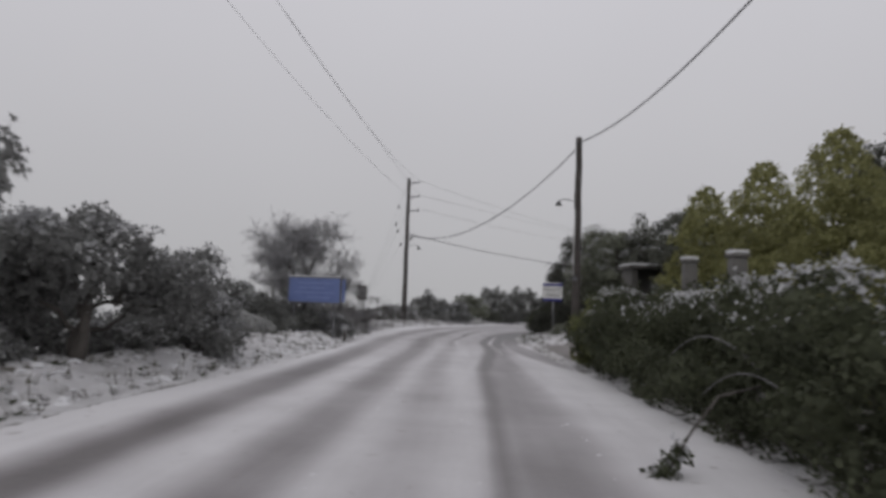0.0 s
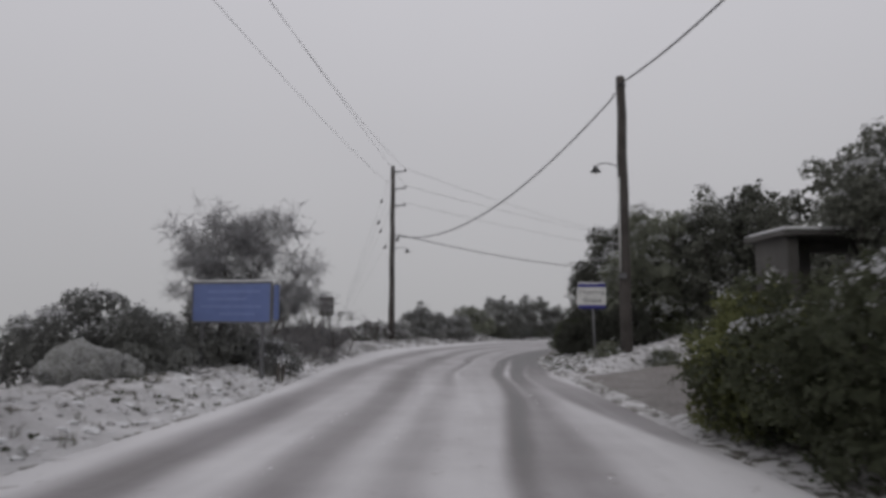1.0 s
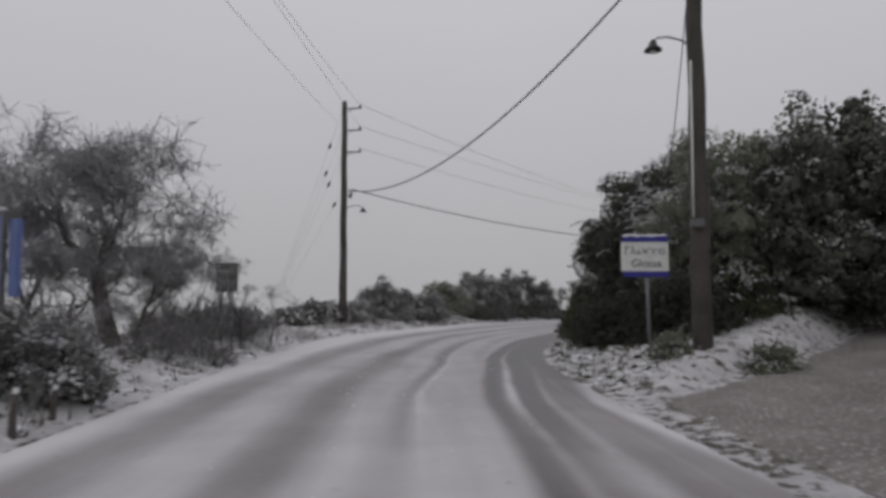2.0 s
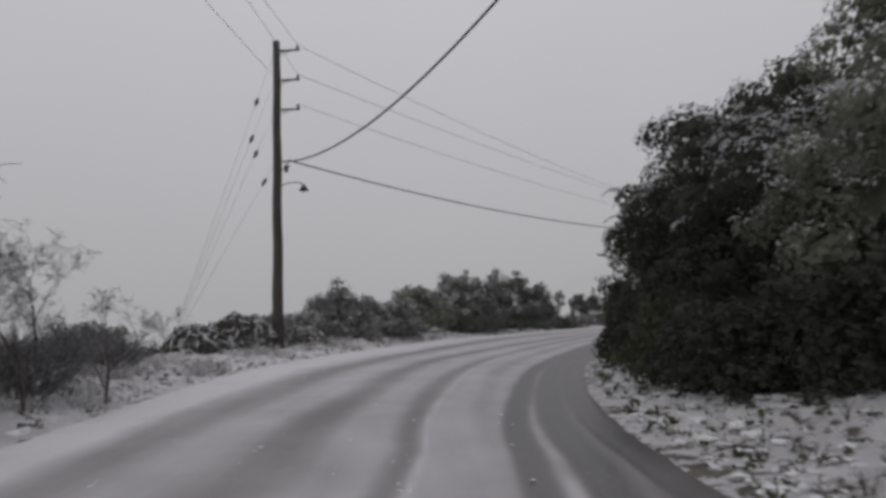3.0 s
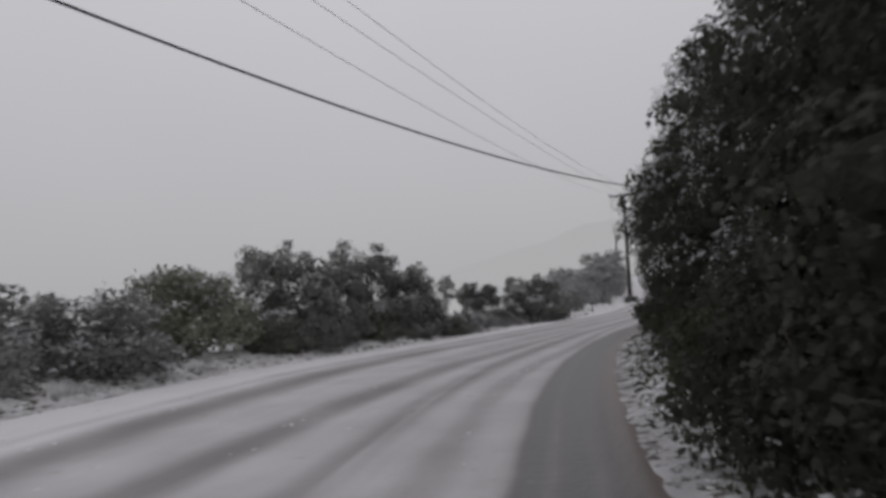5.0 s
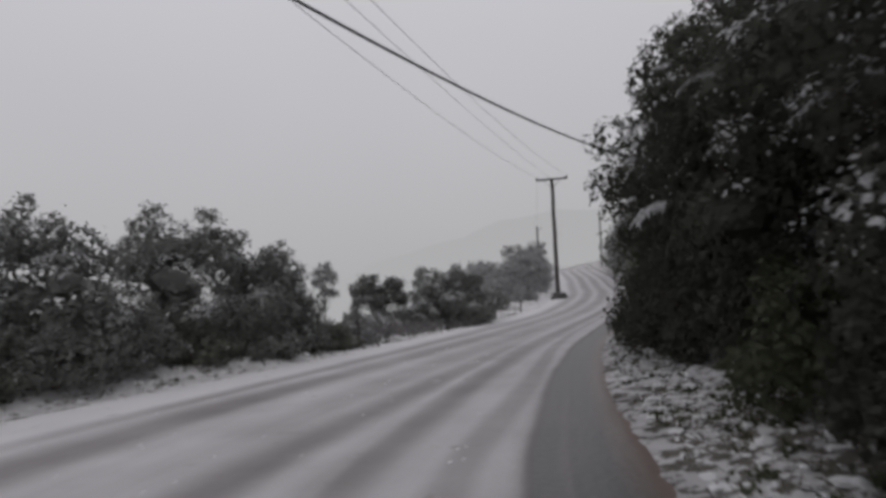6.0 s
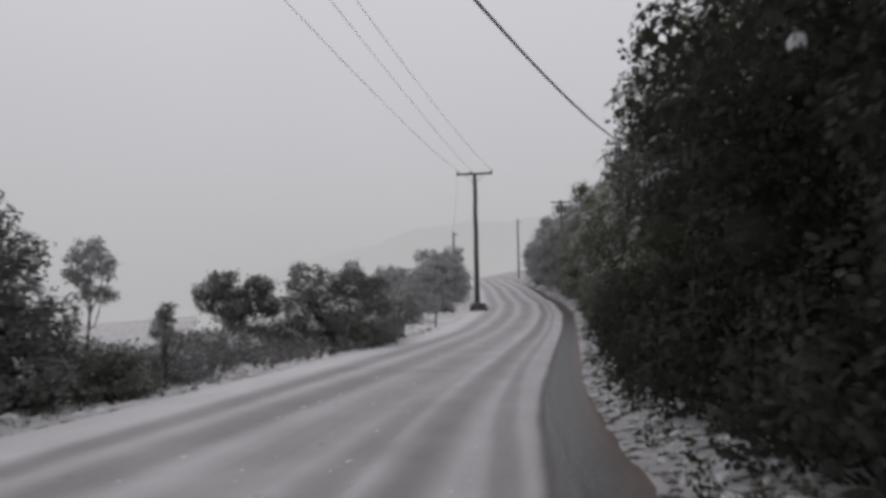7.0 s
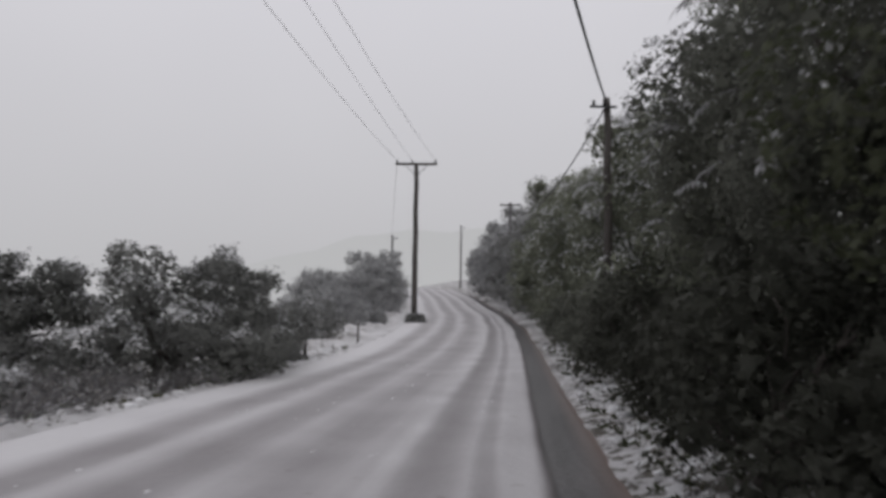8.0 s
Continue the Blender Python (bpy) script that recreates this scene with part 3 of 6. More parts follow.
def build_road():
    rows = steps((-120, -20, 25), (-20, 62, 360), (62, 150, 110)) + [150, 165, 190, 230]
    shares = [0.30 * k / 56 for k in range(56)] + [0.30 + 0.70 * k / 74 for k in range(75)]
    verts, uvs, wear = [], [], []
    for s in rows:
        al, ar = edge_at(LINE_L, s) - 0.10, edge_at(LINE_R, s) + 0.10
        bare = wear_at(shares, s)
        for f, worn in zip(shares, bare):
            ragged = 0.10 * noise.noise(Vector((s * 1.3, 5 * f, 0))) if f in (0.0, 1.0) else 0.0
            a = ar + (al - ar) * f + ragged
            x, y = to_world(a, s)
            crown_ = 0.035 * (1 - (2 * f - 1) ** 2) + 0.004 * noise.noise(Vector((f * 40, s * 0.5, 3))) - 0.03 * max(0.0, abs(2 * f - 1) - 0.93) / 0.07
            verts.append((x, y, level(s) + crown_ + 0.010 - 0.020 * worn))
            uvs.append((f, s))
        wear += list(bare)
    n = len(shares)
    p = (np.arange(len(rows) - 1)[:, None] * n + np.arange(n - 1)[None, :]).ravel()
    tris = np.stack([p, p + n, p + 1, p + 1, p + n, p + n + 1], axis=1).reshape(-1, 3)
    ob = tri_mesh("road", verts, tris, [ROAD], None, None, "narrow country road under packed snow with dark slushy wheel tracks", True)
    layer = ob.data.uv_layers.new(name="along")
    flat = np.asarray(uvs, dtype=np.float32)[tris.ravel()]
    layer.data.foreach_set("uv", flat.ravel())
    mark = ob.data.attributes.new("wheel_wear", "FLOAT", "POINT")
    mark.data.foreach_set("value", np.asarray(wear, dtype=np.float32))
    return tagged(ob, "", "road", "", "structure")


def build_drive():
    verts, tris, n, m = [], [], 26, 34
    for i in range(n):
        x = 3.9 + 11 * (i / (n - 1)) ** 1.3
        low, high = 12.1 + (x - 3.7) * 0.48, 19.5 + max(0.0, x - 4.4) * 0.95
        for k in range(m):
            y = low + (high - low) * k / (m - 1)
            edge = min(k, m - 1 - k, i * 2) / 3
            verts.append((x, y, ground_at(x, y) + 0.02 * min(1.0, edge) - 0.012))
    for i in range(n - 1):
        for k in range(m - 1):
            p = i * m + k
            tris += [(p, p + m, p + 1), (p + 1, p + m, p + m + 1)]
    ob = tri_mesh("driveway", verts, tris, [DRIVE], None, None, "side drive of brown gravel under thin slush", True)
    return tagged(ob, "", "driveway", "", "structure")


build_ground()
build_road()
build_drive()


def beside(s, d, left=True):
    """The place d metres outside the road's edge at s metres along."""
    a = edge_at(LINE_L, s) - d if left else edge_at(LINE_R, s) + d
    x, y = to_world(a, s)
    return x, y, ground_at(x, y)


# ---- foliage ----
def ball_arrays(fine):
    bm = bmesh.new()
    bmesh.ops.create_icosphere(bm, subdivisions=fine, radius=1.0)
    v = np.array([q.co[:] for q in bm.verts])
    t = np.array([[q.index for q in f.verts] for f in bm.faces])
    bm.free()
    return v, t


SMALL_V, SMALL_T = ball_arrays(1)


def clumps_in(rng, lobes, per, lump=1.0):
    """Pillow-like clumps over the outside of the lobes, which are rows of (x, y, z, rx, ry, rz)."""
    centres, radii, rows = [], [], np.array(lobes)
    for lobe in lobes:
        c, r = np.array(lobe[:3]), np.array(lobe[3:])
        first = rng.uniform(0, 2 * math.pi)
        for k in range(per):
            z = 1 - 2 * (k + 0.5) / per
            turn = first + k * 2.39996
            d = np.array((math.cos(turn) * math.sqrt(1 - z * z), math.sin(turn) * math.sqrt(1 - z * z), z)) + rng.normal(size=3) * 0.22
            d /= np.linalg.norm(d)
            p = c + d * r * (rng.uniform(0.58, 0.84) + 0.22 * (1 - lump))
            inside = (((p - rows[:, :3]) / rows[:, 3:]) ** 2).sum(axis=1).min()
            if inside > 0.40:
                centres.append(p)
                radii.append(r.mean() * rng.uniform(0.30, 0.54) * lump * np.array((1.1, 1.1, 0.88)))
        centres.append(c)
        radii.append(r * (0.60 + 0.36 * (1 - lump)))
    return np.array(centres), np.array(radii)


def leaf_arrays(rng, lobes, centres, radii, count, size, droop, snow, side=None, lump=1.0):
    """Leaves in overlapping sprays over the outer clumps: places, triangles and which of two materials each takes."""
    area = (radii ** 2).sum(axis=1)
    sprays = max(12, count // 7)
    n = sprays * 4
    pick = rng.choice(len(centres), n, p=area / area.sum())
    d = rng.normal(size=(n, 3))
    d /= np.linalg.norm(d, axis=1)[:, None]
    hub = centres[pick] + d * radii[pick] * rng.uniform(0.94, 1.03, (n, 1))
    deep = np.full(n, 9.0)
    for c, r in zip(centres, radii):
        deep = np.minimum(deep, (((hub - c) / r) ** 2).sum(axis=1))
    order = np.where(deep < 0.78, 1.0, 0.0) + rng.uniform(size=n) * 0.3
    if side is not None:
        mid = np.mean([q[:3] for q in lobes], axis=0)
        order += 0.55 * ((hub - mid) @ np.asarray(side) < -0.35) * rng.uniform(size=n)
    keep = np.argsort(order, kind="stable")[:sprays]
    pick, d, hub = pick[keep], d[keep], hub[keep]
    out_ = d / radii[pick]
    out_ /= np.linalg.norm(out_, axis=1)[:, None]
    which = rng.integers(0, sprays, count)
    nrm = out_[which]
    o = rng.normal(size=(count, 3))
    o -= nrm * (o * nrm).sum(axis=1)[:, None] * 0.85
    p = hub[which] + o * size * 0.85
    p[:, 2] -= abs(droop) * 0.5 * size * (o[:, 0] ** 2 + o[:, 1] ** 2)
    sprig = (rng.uniform(size=sprays) < 0.12 * lump * lump)[which]
    way = out_ * 0.9 + rng.normal(size=(sprays, 3)) * 0.45
    way[:, 2] -= 0.9 * droop
    way /= np.linalg.norm(way, axis=1)[:, None]
    far = rng.uniform(0, 1, count)[:, None]
    bent = hub[which] + way[which] * size * 3.0 * far + o * size * 0.35
    bent[:, 2] -= droop * size * 1.8 * far[:, 0] ** 2
    p = np.where(sprig[:, None], bent, p)
    a = o * 0.55 + rng.normal(size=(count, 3)) * 0.40 + nrm * 0.12
    a = np.where(sprig[:, None], way[which] * 0.8 + o * 0.5, a)
    a[:, 2] -= droop
    a /= np.linalg.norm(a, axis=1)[:, None] + 1e-9
    w = np.cross(a, nrm + rng.normal(size=(count, 3)) * 0.28)
    w /= np.linalg.norm(w, axis=1)[:, None] + 1e-9
    ln = size * rng.uniform(0.7, 1.5, (count, 1))
    half = ln * 0.36
    v = np.stack([p, p + a * ln * 0.5 + w * half, p + a * ln, p + a * ln * 0.5 - w * half], axis=1).reshape(-1, 3)
    base = np.arange(count)[:, None] * 4
    t = np.concatenate([base + (0, 1, 2), base + (0, 2, 3)], axis=1).reshape(-1, 3)
    up = np.clip((out_[:, 2] - 0.10 + 0.25 * snow) / 0.75, 0, 1)
    load = (rng.uniform(0.1, 1.9, len(centres)) ** 1.4)[pick]
    laden = up * load * snow + rng.normal(size=sprays) * 0.10 > 0.40
    white = laden[which] & (rng.uniform(size=count) < 0.90)
    return v, t, np.repeat(white.astype(np.int32), 2)


def inner_arrays(rng, centres, radii, size):
    """Older, broader leaves deeper inside each clump, and in big clumps a hidden ball added to block light."""
    pieces = []
    for c, r in zip(centres, radii):
        m = r.mean()
        ln = min(max(0.26 * m, size * 0.9), size * 1.7)
        n = int(min(max(2.6 * m * m / (ln * ln), 10), 70))
        d = rng.normal(size=(n, 3))
        d /= np.linalg.norm(d, axis=1)[:, None]
        p = c + d * r * rng.uniform(0.58, 0.92, (n, 1))
        a = rng.normal(size=(n, 3))
        a -= d * (a * d).sum(axis=1)[:, None] * 0.8
        a /= np.linalg.norm(a, axis=1)[:, None]
        w = np.cross(a, d + rng.normal(size=(n, 3)) * 0.45)
        w /= np.linalg.norm(w, axis=1)[:, None] + 1e-9
        ls = ln * rng.uniform(0.6, 1.2, (n, 1))
        v = np.stack([p - a * ls, p + a * ls * 0.6 + w * ls * 0.75, p + a * ls * 0.6 - w * ls * 0.75], axis=1).reshape(-1, 3)
        pieces.append((v, np.arange(3 * n).reshape(-1, 3)))
        if m > 0.5:
            pieces.append((c + SMALL_V * r * 0.5 * (1 + 0.15 * rng.normal(size=(len(SMALL_V), 1))), SMALL_T))
    return joined(pieces)


def crown(name, rng, lobes, per, count, size, leaf, white, parent, droop=0.35, snow=0.35, label="", crest=0.0, side=None, lump=1.0):
    centres, radii = clumps_in(rng, lobes, per, lump)
    v1, t1 = inner_arrays(rng, centres, radii, size)
    v2, t2, m2 = leaf_arrays(rng, lobes, centres, radii, int(count * 0.95), size, droop, snow, side, lump)
    if crest:
        low, top = min(q[2] - q[5] for q in lobes), max(q[2] + q[5] for q in lobes)
        share = np.clip(((v2[::4, 2] - low) / (top - low) - crest) / 0.3, 0.0, 1)
        m2 = m2 * np.repeat(rng.uniform(size=len(share)) < share, 2)
    tris = np.concatenate([t1, t2 + len(v1)])
    idx = np.concatenate([np.zeros(len(t1), np.int32), m2])
    return tri_mesh(name, np.concatenate([v1, v2]), tris, [leaf, white], idx, parent, label)


def limb_points(rng, a, b, n=6, wobble=0.08):
    a, b = np.array(a, float), np.array(b, float)
    t = np.linspace(0, 1, n)[:, None]
    p = a + (b - a) * t
    reach = np.linalg.norm(b - a)
    p[1:-1] += rng.normal(size=(n - 2, 3)) * wobble * reach * 0.5
    return p


def tree(name, x, y, lobes, seed, label, category="tree", leaf=LEAF_DARK, white=LEAF_SNOW, trunk=0.12, per=9, count=9000, size=0.10, droop=0.35, snow=0.3, group="", fork=0.35, stems=1, crest=0.0, side=None, lump=1.0):
    """An evergreen: tapered stems, limbs into every lobe, and a crown of clumps and leaves."""
    rng = np.random.default_rng(seed)
    z = ground_at(x, y)
    top = thing(name, x, y, z - 0.03, label, category, group)
    lobes = [tuple(q) for q in lobes]
    highest = max(lobes, key=lambda q: q[2])
    foot = [np.array((rng.normal() * 0.12 * (stems > 1), rng.normal() * 0.12 * (stems > 1), 0.0)) for _ in range(stems)]
    for f in foot:
        end = np.array(highest[:3]) * (1, 1, 0.9)
        p = limb_points(rng, f, end, 8, 0.06)
        r = trunk * (1 - 0.8 * np.linspace(0, 1, 8))
        r[0] *= 1.35
        stem = tube("trunk", p, r, BARK, top, "", 9)
    for q in lobes[:5]:
        start = np.array(highest[:3]) * fork * rng.uniform(0.7, 1.3)
        p = limb_points(rng, start, q[:3], 7, 0.12)
        tube("limb", p, trunk * 0.5 * (1 - 0.75 * np.linspace(0, 1, 7)), BARK, stem, "", 6)
    crown("crown", rng, lobes, per, count, size, leaf, white, top, droop, snow, "", crest, side, lump)
    return top


def bush_lobes(rng, wide, deep, high, n):
    """Lobes of a rounded bush that reaches down to the ground."""
    out = [(0, 0, high * 0.44, wide * 0.78, deep * 0.78, high * 0.44)]
    for k in range(n):
        a = 2 * math.pi * (k + rng.uniform(0, 0.7)) / n
        f = rng.uniform(0.45, 0.68)
        r = rng.uniform(0.36, 0.50)
        out.append((math.cos(a) * wide * f, math.sin(a) * deep * f, high * rng.uniform(0.20, 0.34), wide * r, deep * r, high * rng.uniform(0.24, 0.32)))
        a += 0.9
        f, r = rng.uniform(0.25, 0.55), rng.uniform(0.24, 0.36)
        out.append((math.cos(a) * wide * f, math.sin(a) * deep * f, high * rng.uniform(0.62, 0.82), wide * r, deep * r, high * rng.uniform(0.16, 0.24)))
    return out


def bush(x, y, wide, deep, high, seed, label, leaf=LEAF_GREY, white=LEAF_FROST, count=5000, size=0.09, snow=0.62, group="", n=6, name="bush", spikes=()):
    rng = np.random.default_rng(seed)
    lobes = bush_lobes(rng, wide, deep, high, n)
    for sx, sz, r in spikes:
        lobes.append((sx, rng.uniform(-0.2, 0.2), sz - r, r * 0.75, r * 0.75, r))
        lobes.append((sx * 0.8, rng.uniform(-0.2, 0.2), sz - 2.1 * r, r * 0.9, r * 0.9, r))
    return tree(name, x, y, lobes, seed + 1, label, "bush", leaf, white, 0.05, 8, count, size, 0.3, snow, group, 0.15, 3)


def bare_tree(name, x, y, height, spread, seed, label, category="tree", depth=5, trunk=0.13, mat=TWIG, lean=(0, 0), fork_low=0.3, fine=2600, kids=3):
    """A leafless tree: stems that fork again and again down to frosted twigs."""
    rng = np.random.default_rng(seed)
    z = ground_at(x, y)
    top = thing(name, x, y, z - 0.03, label, category)
    main, boughs, twigs, tips = [], [], [], []

    def grow(p, way, length, radius, left):
        n = 4
        pts = [np.array(p)]
        w = np.array(way, float)
        for _ in range(n - 1):
            w = w + rng.normal(size=3) * 0.16
            w[2] += 0.05 if left > 1 else -0.10
            w /= np.linalg.norm(w)
            pts.append(pts[-1] + w * length / (n - 1))
        end = radius * 0.62
        piece = tube_arrays(pts, np.linspace(radius, end, n), 6 if left > 2 else 4, False)
        (main if left >= depth - 1 else boughs if left > 1 else twigs).append(piece)
        if left <= 1:
            tips.append((pts[-1], w, length))
            return
        for k in range(kids if left > 2 else 4):
            out_ = rng.normal(size=3)
            out_[2] = abs(out_[2]) * 0.5
            out_ -= w * (out_ @ w)
            out_ /= np.linalg.norm(out_) + 1e-9
            nw = w * rng.uniform(0.6, 1.0) + out_ * rng.uniform(0.55, 1.0) * spread
            nw /= np.linalg.norm(nw)
            start = pts[-1] if k < 2 else pts[rng.integers(1, n)]
            grow(start, nw, length * rng.uniform(0.62, 0.88), end * rng.uniform(0.6, 0.85), left - 1)

    grow((0, 0, 0), (lean[0], lean[1], 1), height * fork_low, trunk, depth)
    for _ in range(fine):
        p, w, length = tips[rng.integers(len(tips))]
        o = p - w * length * rng.uniform(0, 0.9)
        e = w * 0.4 + rng.normal(size=3) * 0.6
        e /= np.linalg.norm(e)
        reach = height * rng.uniform(0.03, 0.075)
        q = o + e * reach * 0.55 + rng.normal(size=3) * 0.02
        twigs.append(tube_arrays([o, q, o + e * reach + (0, 0, -0.02)], (0.0022 + 0.0009 * height, 0.0018 + 0.0007 * height, 0.0012 + 0.0004 * height), 3, False))
    v, t = joined(main)
    tri_mesh("trunk", v, t, [BARK], None, top, "", True)
    v, t = joined(boughs)
    tagged(tri_mesh("branching", v, t, [mat], None, top, "", True), kind="stuff")
    v, t = joined(twigs)
    tagged(tri_mesh("twig_crown", v, t, [mat], None, top, "thin twigs white with frost", False), kind="stuff")
    return top


def twig_bush(x, y, wide, high, seed, label, group="", leaves=260):
    """A withered shrub: a fan of thin stems with side twigs and a few dead leaves left on them."""
    rng = np.random.default_rng(seed)
    top = thing("shrub", x, y, ground_at(x, y) - 0.03, label, "shrub", group)
    stems, twigs, v, t = [], [], [], []
    for _ in range(int(34 + 22 * wide)):
        turn = rng.uniform(0, 2 * math.pi)
        out_ = wide * math.sqrt(rng.uniform(0.02, 1))
        rise_ = high * rng.uniform(0.6, 1.05) * (1 - 0.35 * (out_ / wide) ** 2)
        foot = np.array((math.cos(turn) * out_ * 0.35, math.sin(turn) * out_ * 0.35, 0.0))
        tip = np.array((math.cos(turn) * out_, math.sin(turn) * out_, rise_))
        pts = limb_points(rng, foot, tip, 5, 0.10)
        stems.append(tube_arrays(pts, np.linspace(0.011, 0.005, 5), 3, False))
        for _ in range(9):
            f = rng.uniform(0.25, 1.0)
            p = pts[0] + (tip - pts[0]) * f
            e = rng.normal(size=3) * 0.7 + (tip - foot) / (np.linalg.norm(tip - foot) + 1e-9)
            e /= np.linalg.norm(e)
            q = p + e * rng.uniform(0.10, 0.30) * (0.5 + 0.5 * high)
            twigs.append(tube_arrays([p, (p + q) / 2 + rng.normal(size=3) * 0.015, q], (0.006, 0.005, 0.003), 3, False))
            if rng.uniform() < leaves / 500:
                w = rng.normal(size=3) * 0.022
                i = len(v)
                v += [q, q + e * 0.03 + w, q + e * 0.06 + (0, 0, -0.02)]
                t.append((i, i + 1, i + 2))
    tagged(tri_mesh("stem_fan", *joined(stems), [TWIG], None, top, "", True), kind="stuff")
    tagged(tri_mesh("twig_spray", *joined(twigs), [TWIG], None, top, "thin twigs grey with frost"), kind="stuff")
    if t:
        tagged(tri_mesh("dead_leaves", np.array(v), np.array(t), [LEAF_BROWN], None, top, "few curled brown leaves"), kind="stuff")
    return top


def snow_mound(x, y, wide, deep, high, seed, label):
    """A low bush quite covered: one lumpy body of snow with leaf tips along its foot."""
    rng = np.random.default_rng(seed)
    top = thing("snowy_bush", x, y, ground_at(x, y) - 0.03, label, "bush")
    v, t = ball_arrays(4)
    lumps = np.array([0.24 * noise.noise(Vector(q) * 2.0 + Vector((seed, 0, 0))) + 0.12 * noise.noise(Vector(q) * 5.5) + 0.07 * noise.noise(Vector(q) * 11) for q in v])
    v = v * (1 + lumps[:, None]) * (wide, deep, high) + (0, 0, high * 0.18)
    tri_mesh("body", v, t, [MOUND], None, top, "grey old snow over twigs", True)
    crown("leaf_fringe", rng, [(math.cos(k) * wide * 0.8, math.sin(k) * deep * 0.8, high * 0.16, wide * 0.3, deep * 0.3, high * 0.22) for k in np.arange(0, 6.2, 0.7)], 5, 1500, 0.045, LEAF_DIM, LEAF_FROST, top, 0.3, 0.4)
    return top


def bramble_heap(x, y, wide, deep, high, seed, label):
    """A tangled heap of bramble canes over old leaves, with snow caught along the canes."""
    rng = np.random.default_rng(seed)
    top = thing("bramble_heap", x, y, ground_at(x, y) - 0.03, label, "bramble")

    def dome(p):
        r2 = (p[0] / wide) ** 2 + (p[1] / deep) ** 2
        lump = 0.22 * noise.noise(Vector((p[0] * 2.3, p[1] * 2.3, seed)))
        return high * max(0.02, (1 - min(r2, 1.0) ** 1.3) * (0.9 + lump))

    canes, caps = [], []
    for _ in range(int(170 * wide)):
        r, turn = math.sqrt(rng.uniform(0, 1)), rng.uniform(0, 2 * math.pi)
        p = np.array((math.cos(turn) * r * wide * 0.9, math.sin(turn) * r * deep * 0.9))
        way, lift, pts = rng.uniform(0, 2 * math.pi), rng.uniform(-0.03, 0.10), []
        for k in range(9):
            pts.append((p[0], p[1], dome(p) + lift * math.sin(k * 0.39)))
            way += rng.normal() * 0.45
            p = p + 0.075 * np.array((math.cos(way), math.sin(way)))
        pts = np.array(pts)
        canes.append(tube_arrays(pts, np.full(9, 0.008), 3, False))
        if rng.uniform() < 0.62:
            i = rng.integers(0, 4)
            n = rng.integers(3, 6)
            caps.append(tube_arrays(pts[i:i + n] + (0, 0, 0.014), rng.uniform(0.006, 0.019, n), 4))
    tagged(tri_mesh("cane_tangle", *joined(canes), [BARK], None, top, "", True), kind="stuff")
    tagged(tri_mesh("cane_snow", *joined(caps), [SNOW], None, top, "ragged scraps of snow", True), kind="stuff")
    crown("leaves", rng, bush_lobes(rng, wide * 0.9, deep * 0.9, high * 0.92, 6), 8, 3600, 0.05, LEAF_DIM, LEAF_FROST, top, 0.3, 0.4)
    return top


# ---- poles, lamps and wires ----
def wire(name, a, b, sag, r, mat, label):
    a, b = np.array(a, float), np.array(b, float)
    t = np.linspace(0, 1, 40)[:, None]
    p = a + (b - a) * t
    p[:, 2] -= (4 * sag * t * (1 - t))[:, 0]
    ob = tube(name, p, np.full(40, r), mat, None, label, 6)
    return tagged(ob, "", "wire")


def bell(parent, x, y, z, r=0.045, h=0.13, turn=None):
    """A pin insulator with its sheds."""
    zs = (0, 0.02, 0.035, 0.05, 0.075, 0.09, 0.12, 0.13)
    rs = (0.35, 0.9, 1.0, 0.55, 0.8, 0.85, 0.45, 0.15)
    pts = [(x, y, z + h * q / 0.13) for q in zs]
    return tube("insulator", pts, [r * q for q in rs], INSULATOR, parent, "brown porcelain insulator", 10)


def pole_shaft(parent, high, r0, r1, lean=(0, 0), wood=POLE_WOOD):
    n = 14
    pts = [(lean[0] * k / n + 0.012 * math.sin(k * 1.7), lean[1] * k / n + 0.012 * math.cos(k * 1.3), -0.3 + (high + 0.3) * k / n) for k in range(n + 1)]
    shaft = tube("shaft", pts, np.linspace(r0, r1, n + 1), wood, parent, "", 14)
    tube("cap", [(pts[-1][0], pts[-1][1], high - 0.01), (pts[-1][0], pts[-1][1], high + 0.02), (pts[-1][0], pts[-1][1], high + 0.05)], (r1 * 1.04, r1 * 0.95, r1 * 0.3), SNOW, parent, "little cap of snow")
    return shaft


def street_lamp(parent, z, way, reach=0.75):
    """A swan-neck arm with a shaded lamp head, bolted to a pole."""
    c, s = math.cos(radians(way)), math.sin(radians(way))
    k = [(0.05, 0), (0.25, 0.10), (0.5, 0.13), (0.68, 0.09), (0.76, 0.0)]
    pts = [(c * q * reach / 0.76, s * q * reach / 0.76, z + h) for q, h in k]
    arm = tube("lamp_arm", pts, [0.016] * 5, STEEL, parent, "", 8)
    e = pts[-1]
    tube("lamp_head", [(e[0], e[1], e[2] + 0.05), (e[0], e[1], e[2]), (e[0], e[1], e[2] - 0.06), (e[0], e[1], e[2] - 0.13)], (0.03, 0.055, 0.085, 0.15), DARK_STEEL, arm, "dented conical lamp shade", 14)
    tube("bulb", [(e[0], e[1], e[2] - 0.10), (e[0], e[1], e[2] - 0.15), (e[0], e[1], e[2] - 0.19)], (0.03, 0.04, 0.015), SIGN_WHITE, arm, "unlit glass bulb", 10)
    return arm


